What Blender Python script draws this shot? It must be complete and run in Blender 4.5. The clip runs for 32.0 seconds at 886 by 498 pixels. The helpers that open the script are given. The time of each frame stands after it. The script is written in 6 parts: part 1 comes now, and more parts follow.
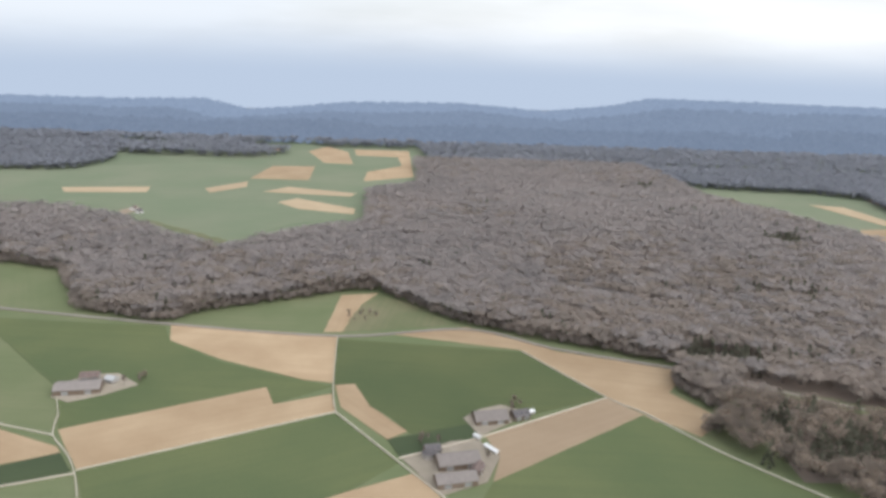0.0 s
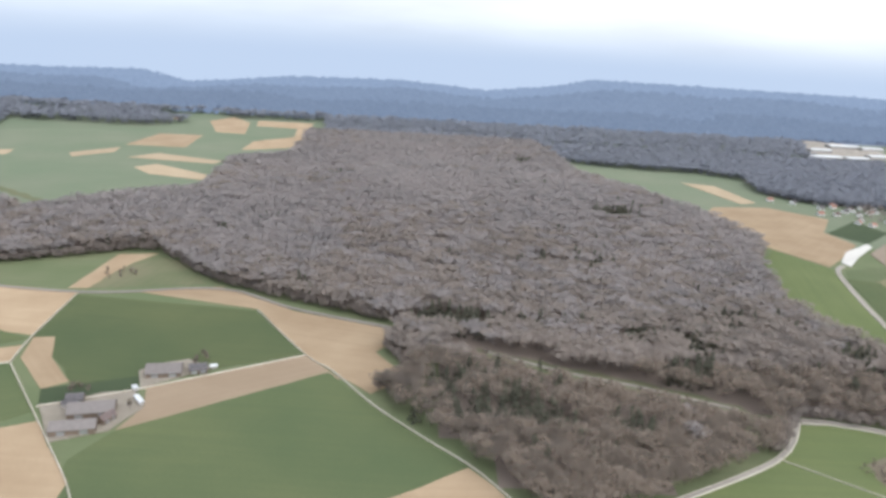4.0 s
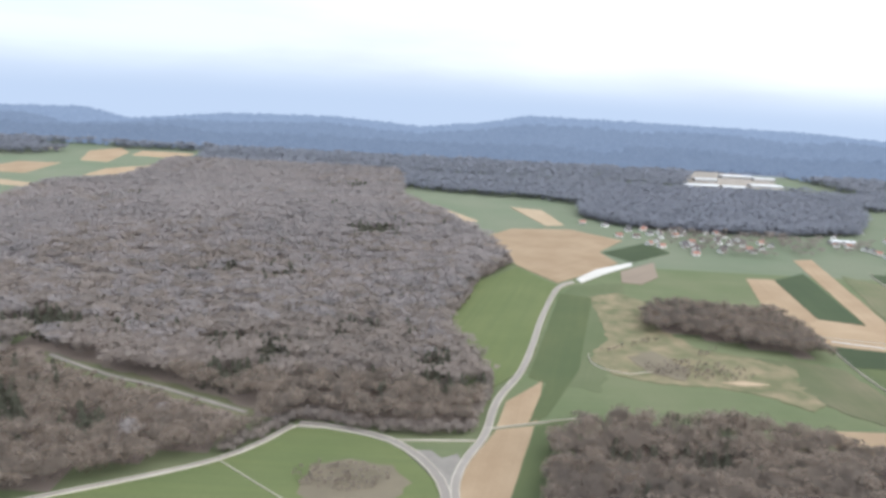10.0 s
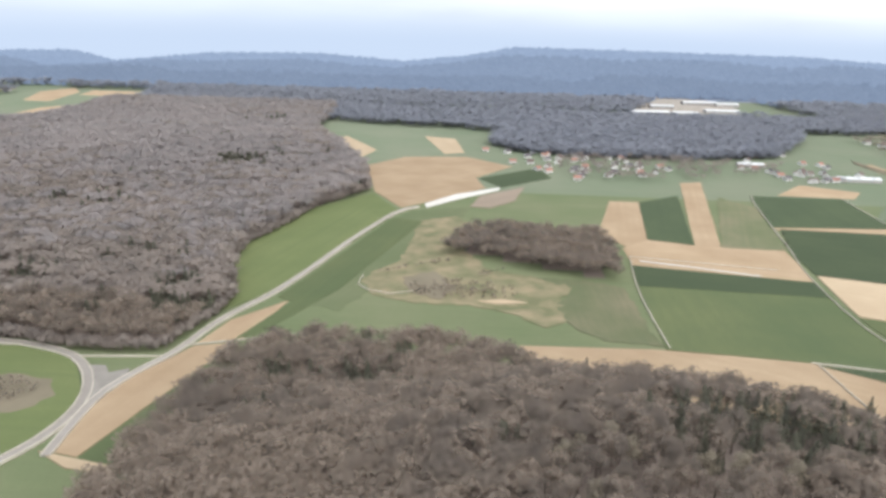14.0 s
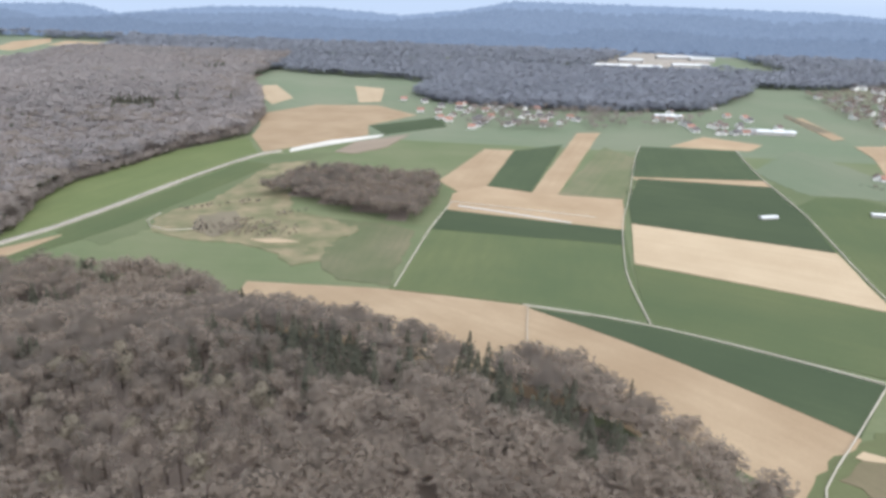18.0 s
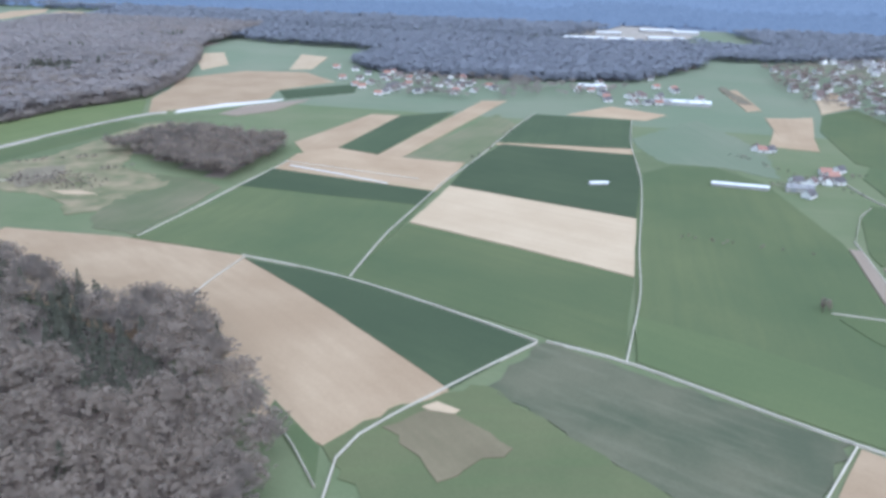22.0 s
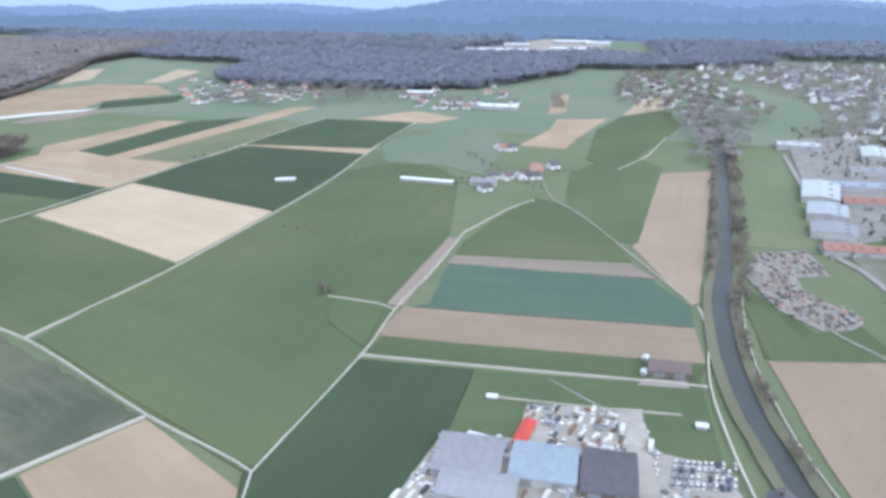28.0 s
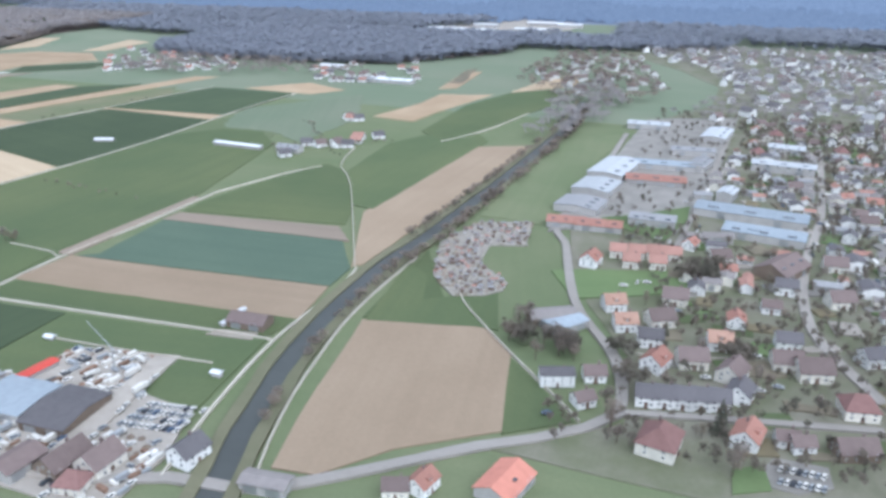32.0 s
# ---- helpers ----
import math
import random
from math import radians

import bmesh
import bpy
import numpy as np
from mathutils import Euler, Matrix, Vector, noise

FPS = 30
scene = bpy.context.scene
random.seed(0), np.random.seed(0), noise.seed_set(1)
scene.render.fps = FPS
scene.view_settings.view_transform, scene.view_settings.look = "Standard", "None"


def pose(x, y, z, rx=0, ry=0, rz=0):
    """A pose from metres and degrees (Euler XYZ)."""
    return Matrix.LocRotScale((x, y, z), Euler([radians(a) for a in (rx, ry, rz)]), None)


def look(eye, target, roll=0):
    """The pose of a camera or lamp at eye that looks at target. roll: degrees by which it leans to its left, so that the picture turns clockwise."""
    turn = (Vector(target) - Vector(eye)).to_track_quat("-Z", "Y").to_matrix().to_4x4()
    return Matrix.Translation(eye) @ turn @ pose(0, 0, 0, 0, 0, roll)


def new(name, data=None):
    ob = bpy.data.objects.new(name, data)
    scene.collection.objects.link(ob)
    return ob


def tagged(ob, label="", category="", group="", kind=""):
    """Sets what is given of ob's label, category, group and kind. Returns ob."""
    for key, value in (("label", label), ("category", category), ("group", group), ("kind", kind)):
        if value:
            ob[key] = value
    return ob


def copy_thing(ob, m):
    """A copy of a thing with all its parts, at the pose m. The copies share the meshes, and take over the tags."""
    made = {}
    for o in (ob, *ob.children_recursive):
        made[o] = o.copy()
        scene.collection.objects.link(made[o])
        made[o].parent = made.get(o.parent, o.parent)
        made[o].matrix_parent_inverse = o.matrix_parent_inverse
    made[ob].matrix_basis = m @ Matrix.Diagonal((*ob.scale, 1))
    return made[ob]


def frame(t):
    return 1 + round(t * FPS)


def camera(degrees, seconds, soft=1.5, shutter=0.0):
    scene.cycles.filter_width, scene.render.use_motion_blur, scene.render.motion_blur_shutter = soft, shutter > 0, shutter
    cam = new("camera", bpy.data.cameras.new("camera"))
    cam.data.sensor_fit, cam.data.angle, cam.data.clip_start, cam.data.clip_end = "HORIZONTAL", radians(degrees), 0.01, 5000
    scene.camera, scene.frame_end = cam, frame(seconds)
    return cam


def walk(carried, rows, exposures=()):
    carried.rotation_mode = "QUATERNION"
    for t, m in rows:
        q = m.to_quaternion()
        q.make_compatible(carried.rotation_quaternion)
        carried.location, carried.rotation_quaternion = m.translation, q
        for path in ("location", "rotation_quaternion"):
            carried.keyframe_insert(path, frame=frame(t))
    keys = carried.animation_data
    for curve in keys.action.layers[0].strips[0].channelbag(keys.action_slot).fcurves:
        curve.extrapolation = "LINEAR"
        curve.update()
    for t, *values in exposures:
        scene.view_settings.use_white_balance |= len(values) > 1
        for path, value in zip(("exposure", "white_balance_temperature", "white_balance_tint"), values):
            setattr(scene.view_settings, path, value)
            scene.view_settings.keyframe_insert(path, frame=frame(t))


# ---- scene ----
cam = camera(60.6, 32.0, soft=3.4)
# seconds, place in metres, turn in degrees
ROWS = [
    (0, 0.19, -0.08, 152.64, 75.012, -1.822, -0.056),
    (0.5, 16.40, 0.42, 152.22, 75.124, -2.019, 0.156),
    (1, 34.26, 0.76, 150.14, 74.663, -2.506, 0.531),
    (1.5, 51.09, 0.86, 149.44, 74.536, -2.564, 0.508),
    (2, 67.92, 1.21, 148.27, 74.464, -2.395, 0.261),
    (2.5, 83.94, 1.35, 147.32, 74.133, -2.516, 0.051),
    (4.5, 150.86, 0.43, 144.12, 73.775, -3.432, -0.219),
    (5, 169.63, -0.03, 143.49, 75.034, -3.879, -0.048),
    (5.5, 186.48, 0.12, 143.13, 76.072, -4.136, 0.038),
    (6, 205.29, 0.56, 141.81, 76.846, -4.362, 0.197),
    (6.5, 221.37, 1.86, 140.16, 76.728, -4.842, 0.486),
    (7, 239.65, 2.59, 139.16, 75.742, -5.300, 1.112),
    (7.5, 256.18, 3.51, 137.77, 75.398, -5.322, 1.324),
    (8, 274.09, 4.97, 136.98, 75.210, -5.195, 1.537),
    (8.5, 290.47, 6.05, 136.37, 75.478, -4.820, 1.568),
    (9, 308.40, 7.04, 135.43, 76.398, -4.347, 1.420),
    (9.5, 324.03, 9.21, 133.51, 76.915, -3.408, 1.135),
    (10, 341.15, 10.28, 132.56, 77.035, -2.892, 1.383),
    (10.5, 356.86, 11.60, 131.64, 75.574, -2.491, 1.787),
    (11, 374.35, 12.98, 130.74, 73.868, -1.980, 2.182),
    (11.5, 390.44, 14.33, 129.62, 73.273, -1.418, 2.486),
    (12, 407.75, 15.55, 129.06, 73.385, -1.342, 2.852),
    (12.5, 423.70, 17.74, 127.59, 73.350, -1.142, 3.091),
    (13, 440.84, 19.43, 126.37, 73.170, -1.151, 3.508),
    (13.5, 456.87, 20.98, 125.78, 72.856, -1.238, 3.874),
    (14, 473.89, 22.70, 124.55, 72.525, -1.234, 4.275),
    (14.5, 489.63, 24.36, 123.71, 72.304, -1.054, 4.513),
    (16.5, 549.91, 34.58, 117.25, 68.693, -0.540, 4.875),
    (17, 564.76, 36.30, 116.46, 68.334, -1.022, 5.714),
    (17.5, 578.68, 38.00, 115.67, 68.714, -1.691, 6.505),
    (18, 593.41, 39.73, 114.68, 69.647, -1.212, 7.958),
    (18.5, 607.15, 41.72, 113.79, 69.683, -1.598, 8.211),
    (19, 621.59, 43.85, 112.70, 68.959, -0.709, 9.500),
    (19.5, 635.30, 45.78, 112.02, 67.731, -0.562, 10.384),
    (20, 650.42, 48.26, 111.06, 67.611, -0.801, 10.648),
    (20.5, 663.84, 50.33, 110.36, 67.923, -0.950, 10.889),
    (21, 678.87, 52.98, 109.14, 67.893, -1.046, 11.805),
    (21.5, 692.31, 55.86, 108.04, 67.734, -0.889, 12.088),
    (22, 706.90, 58.90, 106.71, 68.125, -1.138, 12.346),
    (22.5, 720.68, 61.62, 105.77, 68.443, -1.005, 12.780),
    (23, 735.23, 64.84, 104.60, 68.100, -1.036, 13.211),
    (23.5, 748.58, 67.69, 103.50, 67.792, -0.870, 13.337),
    (24, 763.02, 71.02, 102.29, 67.391, -1.049, 13.796),
    (24.5, 776.34, 73.76, 101.80, 68.131, -1.471, 14.125),
    (25, 790.99, 76.62, 100.90, 66.526, -1.311, 13.585),
    (25.5, 804.04, 80.19, 99.74, 66.528, -0.002, 14.009),
    (27.5, 858.15, 92.65, 96.62, 70.304, 0.408, 15.321),
    (28, 873.15, 96.26, 95.75, 69.803, 0.234, 15.014),
    (28.5, 886.73, 99.79, 95.05, 70.649, 0.250, 14.843),
    (29, 901.40, 104.16, 93.81, 73.393, -0.157, 15.158),
    (29.5, 915.05, 108.00, 92.89, 76.210, -0.550, 15.447),
    (30, 929.55, 111.89, 91.99, 76.533, 0.133, 16.283),
    (30.5, 943.33, 115.81, 91.35, 75.594, -0.319, 16.963),
    (31, 957.75, 119.79, 90.49, 73.489, -0.255, 17.881),
    (31.5, 971.27, 123.63, 89.21, 71.274, -0.676, 18.679),
    (32, 985.50, 127.79, 87.88, 68.779, -0.638, 19.336),
]
walk(cam, [(t, pose(*at)) for t, *at in ROWS],
     [(0.0, 0.08, 6400.0, 10.0), (5.0, 0.26, 6100.0, 10.0), (10.0, 0.28, 6050.0, 10.0), (14.0, 0.38, 6350.0, 10.0), (16.5, 0.36, 6150.0, 10.0), (18.4, 0.33, 5950.0, 10.0), (19.2, 0.31, 5080.0, 10.0),
      (23.0, 0.34, 5120.0, 10.0), (25.0, 0.35, 5080.0, 10.0), (29.0, 0.36, 5280.0, 10.0), (32.0, 0.37, 5380.0, 10.0)])

# ---- sky and sun: a bright, thinly clouded spring day ----
SUN_EL, SUN_AZ = 48.0, 140.0
world = bpy.data.worlds.new("sky")
scene.world = world
world.use_nodes = True
wn, wl = world.node_tree.nodes, world.node_tree.links
wn.clear()


def wnode(kind, **kw):
    n = wn.new(kind)
    for k, v in kw.items():
        n.inputs[k].default_value = v
    return n


w_out, w_bg = wn.new("ShaderNodeOutputWorld"), wnode("ShaderNodeBackground", Strength=1.0)
w_sky = wn.new("ShaderNodeTexSky")
w_sky.sky_type, w_sky.sun_disc = "NISHITA", False
w_sky.sun_elevation, w_sky.sun_rotation = radians(SUN_EL), radians(SUN_AZ)
w_sky.air_density, w_sky.dust_density = 1.0, 2.0
w_dim = wn.new("ShaderNodeVectorMath")
w_dim.operation = "SCALE"
w_dim.inputs["Scale"].default_value = 0.10
w_co, w_sep = wn.new("ShaderNodeTexCoord"), wn.new("ShaderNodeSeparateXYZ")
w_map = wn.new("ShaderNodeMapping")
w_map.inputs["Scale"].default_value = (1.6, 1.6, 9.0)
w_noise = wnode("ShaderNodeTexNoise", Scale=1.7, Detail=6.0, Roughness=0.55)
w_ramp = wn.new("ShaderNodeValToRGB")
w_ramp.color_ramp.elements[0].position, w_ramp.color_ramp.elements[0].color = 0.32, (0.78, 0.78, 0.78, 1)
w_ramp.color_ramp.elements[1].position, w_ramp.color_ramp.elements[1].color = 0.62, (1, 1, 1, 1)
w_cloud = wn.new("ShaderNodeMix")
w_cloud.data_type = "RGBA"
w_bright = wn.new("ShaderNodeVectorMath")
w_bright.operation = "DOT_PRODUCT"
w_bright.inputs[1].default_value = Vector((0.36, 0.80, 0.48)).normalized()
w_veil = wn.new("ShaderNodeMapRange")
w_veil.inputs["From Min"].default_value, w_veil.inputs["From Max"].default_value = 0.70, 1.0
w_thin = wn.new("ShaderNodeMix")
w_thin.data_type = "RGBA"
w_thin.inputs["A"].default_value, w_thin.inputs["B"].default_value = (0.82, 0.87, 0.93, 1), (1.12, 1.12, 1.10, 1)
w_low = wn.new("ShaderNodeMapRange")
w_low.inputs["From Min"].default_value, w_low.inputs["From Max"].default_value = -0.04, 0.036
w_low.inputs["To Min"].default_value, w_low.inputs["To Max"].default_value = 1.0, 0.0
w_low.interpolation_type = "SMOOTHSTEP"
w_haze = wn.new("ShaderNodeMix")
w_haze.data_type = "RGBA"
w_haze.inputs["B"].default_value = (0.49, 0.58, 0.72, 1)
for a, b in ((w_sky.outputs[0], w_dim.inputs[0]), (w_co.outputs["Generated"], w_map.inputs[0]), (w_map.outputs[0], w_noise.inputs["Vector"]),
             (w_noise.outputs[0], w_ramp.inputs[0]), (w_ramp.outputs[0], w_cloud.inputs["Factor"]), (w_dim.outputs[0], w_cloud.inputs["A"]),
             (w_co.outputs["Generated"], w_sep.inputs[0]), (w_sep.outputs["Z"], w_low.inputs["Value"]), (w_low.outputs[0], w_haze.inputs["Factor"]),
             (w_co.outputs["Generated"], w_bright.inputs[0]), (w_bright.outputs["Value"], w_veil.inputs["Value"]), (w_veil.outputs[0], w_thin.inputs["Factor"]), (w_thin.outputs["Result"], w_cloud.inputs["B"]),
             (w_cloud.outputs["Result"], w_haze.inputs["A"]), (w_haze.outputs["Result"], w_bg.inputs["Color"]), (w_bg.outputs[0], w_out.inputs[0])):
    wl.new(a, b)
sun = new("sun", bpy.data.lights.new("sun", "SUN"))
sun.data.energy, sun.data.angle, sun.data.color = 2.7, radians(85.0), (1.0, 0.96, 0.90)
az, el = radians(SUN_AZ), radians(SUN_EL)
sun_way = Vector((math.sin(az) * math.cos(el), math.cos(az) * math.cos(el), math.sin(el)))
sun.matrix_world = look((sun_way * 900), (0, 0, 0))


# ---- materials ----
def material(name, rough=0.9, metal=0.0, spec=0.2):
    m = bpy.data.materials.new(name)
    m.use_nodes = True
    b = m.node_tree.nodes["Principled BSDF"]
    b.inputs["Roughness"].default_value, b.inputs["Metallic"].default_value = rough, metal
    b.inputs["Specular IOR Level"].default_value = spec
    return m, m.node_tree.nodes, m.node_tree.links, b


def mix_colour(n, l, fac, a, b):
    x = n.new("ShaderNodeMix")
    x.data_type = "RGBA"
    for sock, v in (("Factor", fac), ("A", a), ("B", b)):
        if isinstance(v, (tuple, float, int)):
            x.inputs[sock].default_value = (*v, 1) if isinstance(v, tuple) else v
        else:
            l.new(v, x.inputs[sock])
    return x.outputs["Result"]


def noise_of(n, l, vec, scale, stretch=(1, 1, 1), lo=0.35, hi=0.65, detail=4.0):
    mp, nz, mr = n.new("ShaderNodeMapping"), n.new("ShaderNodeTexNoise"), n.new("ShaderNodeMapRange")
    mp.inputs["Scale"].default_value = stretch
    nz.inputs["Scale"].default_value, nz.inputs["Detail"].default_value = scale, detail
    mr.inputs["From Min"].default_value, mr.inputs["From Max"].default_value = lo, hi
    l.new(vec, mp.inputs[0]), l.new(mp.outputs[0], nz.inputs["Vector"]), l.new(nz.outputs[0], mr.inputs[0])
    return mr.outputs[0], nz.outputs[0]


def land(name, c, c2, c3, rows=0.5, bump=0.25, sparse=0.0, blotch=0.022):
    """Cultivated or wild ground: broad patches, streaks along the working direction, fine grain."""
    m, n, l, b = material(name, 0.95, spec=0.1)
    co = n.new("ShaderNodeTexCoord").outputs["Object"]
    patch, _ = noise_of(n, l, co, blotch, lo=0.36, hi=0.66)
    streak, sraw = noise_of(n, l, co, 1.0, (0.012, 0.33, 1), 0.30 + sparse, 0.70 + 0.3 * sparse, 3.0)
    grain, graw = noise_of(n, l, co, 1.1, lo=0.25, hi=0.75, detail=6.0)
    x = mix_colour(n, l, patch, c, c2)
    s = n.new("ShaderNodeMath")
    s.operation = "MULTIPLY"
    s.inputs[1].default_value = rows
    l.new(streak, s.inputs[0])
    x = mix_colour(n, l, s.outputs[0], x, c3)
    g = n.new("ShaderNodeMath")
    g.operation = "MULTIPLY"
    g.inputs[1].default_value = 0.22
    l.new(grain, g.inputs[0])
    x = mix_colour(n, l, g.outputs[0], x, tuple(v * 0.62 for v in c))
    oi, hv = n.new("ShaderNodeObjectInfo"), n.new("ShaderNodeHueSaturation")
    vr = n.new("ShaderNodeMapRange")
    vr.inputs["To Min"].default_value, vr.inputs["To Max"].default_value = 0.90, 1.10
    l.new(oi.outputs["Random"], vr.inputs[0]), l.new(vr.outputs[0], hv.inputs["Value"])
    l.new(x, hv.inputs["Color"]), l.new(hv.outputs[0], b.inputs["Base Color"])
    bp = n.new("ShaderNodeBump")
    bp.inputs["Strength"].default_value, bp.inputs["Distance"].default_value = bump, 0.3
    l.new(graw, bp.inputs["Height"]), l.new(bp.outputs[0], b.inputs["Normal"])
    return m


M_LAND = {
    "meadow": land("meadow", (0.130, 0.156, 0.082), (0.168, 0.180, 0.104), (0.112, 0.138, 0.076), 0.34),
    # far meadow paled towards grey, standing in for hazy air
    "pasture": land("hazed_pasture", (0.152, 0.184, 0.122), (0.192, 0.206, 0.146), (0.128, 0.158, 0.106), 0.4, blotch=0.011),
    "green": land("young_crop", (0.088, 0.113, 0.056), (0.124, 0.140, 0.067), (0.080, 0.103, 0.055), 0.34, blotch=0.013),
    "fresh": land("fresh_young_crop", (0.110, 0.138, 0.066), (0.128, 0.152, 0.072), (0.098, 0.126, 0.062), 0.34, blotch=0.02),
    "dark": land("dense_crop", (0.064, 0.085, 0.048), (0.080, 0.102, 0.056), (0.056, 0.075, 0.044), 0.42),
    "teal": land("blue_green_crop", (0.092, 0.126, 0.092), (0.108, 0.142, 0.102), (0.079, 0.110, 0.082), 0.45),
    "grey": land("stubble_grass", (0.096, 0.108, 0.070), (0.150, 0.146, 0.098), (0.215, 0.200, 0.142), 0.4, sparse=0.19, blotch=0.05),
    "olive": land("rough_meadow", (0.136, 0.150, 0.082), (0.216, 0.190, 0.124), (0.104, 0.130, 0.074), 0.4),
    "tan": land("tilled_soil", (0.338, 0.246, 0.160), (0.428, 0.325, 0.219), (0.298, 0.216, 0.139), 0.42, blotch=0.035),
    "pale": land("dry_tilled_soil", (0.425, 0.330, 0.225), (0.480, 0.380, 0.265), (0.375, 0.290, 0.196), 0.42, blotch=0.035),
    "brown": land("brown_soil", (0.268, 0.216, 0.170), (0.310, 0.253, 0.196), (0.220, 0.178, 0.142), 0.5),
    "brush": land("dry_scrub", (0.165, 0.142, 0.104), (0.208, 0.176, 0.130), (0.134, 0.132, 0.086), 0.2, blotch=0.06),
    "yard": land("packed_gravel", (0.300, 0.268, 0.232), (0.400, 0.360, 0.315), (0.220, 0.194, 0.168), 0.3, blotch=0.16),
    "town": land("town_ground", (0.140, 0.146, 0.090), (0.225, 0.205, 0.164), (0.102, 0.124, 0.068), 0.15, blotch=0.07),
    "litter": land("forest_litter", (0.205, 0.168, 0.146), (0.245, 0.198, 0.170), (0.155, 0.134, 0.112), 0.2),
    "track": land("gravel_track", (0.490, 0.448, 0.375), (0.570, 0.525, 0.450), (0.400, 0.362, 0.295), 0.3, blotch=0.12),
    "asphalt": land("worn_asphalt", (0.285, 0.258, 0.232), (0.350, 0.320, 0.290), (0.235, 0.212, 0.190), 0.3),
    "scrub": land("dry_tussock_grass", (0.140, 0.148, 0.080), (0.300, 0.246, 0.160), (0.205, 0.172, 0.118), 0.25, blotch=0.085),
    "paved": land("grey_paving", (0.215, 0.198, 0.180), (0.270, 0.250, 0.226), (0.170, 0.160, 0.140), 0.3, blotch=0.15),
    "dirt": land("trodden_earth", (0.290, 0.252, 0.208), (0.356, 0.315, 0.266), (0.228, 0.204, 0.158), 0.3, blotch=0.12),
    "rough": land("tufted_meadow", (0.098, 0.118, 0.058), (0.128, 0.136, 0.070), (0.110, 0.110, 0.062), 0.4, blotch=0.035),
    "fallow": land("fallow_ground", (0.180, 0.150, 0.096), (0.224, 0.186, 0.120), (0.144, 0.134, 0.080), 0.4, blotch=0.06),
    "allotment": land("dug_garden_soil", (0.250, 0.222, 0.196), (0.310, 0.282, 0.250), (0.195, 0.188, 0.142), 0.3, blotch=0.2),
    "lawn": land("mown_lawn", (0.124, 0.166, 0.076), (0.146, 0.184, 0.084), (0.106, 0.146, 0.068), 0.4),
    "loam": land("brown_loam", (0.275, 0.208, 0.146), (0.315, 0.242, 0.172), (0.243, 0.183, 0.127), 0.4, blotch=0.035),
    "bank": land("bank_grass", (0.138, 0.134, 0.086), (0.168, 0.156, 0.104), (0.108, 0.116, 0.068), 0.3),
    "lush": land("lush_meadow", (0.128, 0.154, 0.066), (0.152, 0.172, 0.076), (0.104, 0.134, 0.062), 0.5, blotch=0.03),
    "sheet": land("white_sheeting", (0.580, 0.555, 0.520), (0.640, 0.615, 0.575), (0.480, 0.455, 0.415), 0.4),
}


def plain(name, c, rough=0.8, metal=0.0, spec=0.3, vary=0.18, scale=0.6, random_value=0.12):
    """A building or vehicle surface: weathering at two scales and a slight change from thing to thing."""
    m, n, l, b = material(name, rough, metal, spec)
    co = n.new("ShaderNodeTexCoord").outputs["Object"]
    big, _ = noise_of(n, l, co, scale, lo=0.3, hi=0.7)
    fine, fraw = noise_of(n, l, co, scale * 9, lo=0.3, hi=0.7, detail=5.0)
    x = mix_colour(n, l, big, c, tuple(v * (1 - vary) for v in c))
    f = n.new("ShaderNodeMath")
    f.operation = "MULTIPLY"
    f.inputs[1].default_value = 0.3
    l.new(fine, f.inputs[0])
    x = mix_colour(n, l, f.outputs[0], x, tuple(v * (1 - 1.6 * vary) for v in c))
    oi, hv, vr = n.new("ShaderNodeObjectInfo"), n.new("ShaderNodeHueSaturation"), n.new("ShaderNodeMapRange")
    vr.inputs["To Min"].default_value, vr.inputs["To Max"].default_value = 1 - random_value, 1 + random_value
    l.new(oi.outputs["Random"], vr.inputs[0]), l.new(vr.outputs[0], hv.inputs["Value"])
    l.new(x, hv.inputs["Color"]), l.new(hv.outputs[0], b.inputs["Base Color"])
    bp = n.new("ShaderNodeBump")
    bp.inputs["Strength"].default_value, bp.inputs["Distance"].default_value = 0.3, 0.03
    l.new(fraw, bp.inputs["Height"]), l.new(bp.outputs[0], b.inputs["Normal"])
    return m


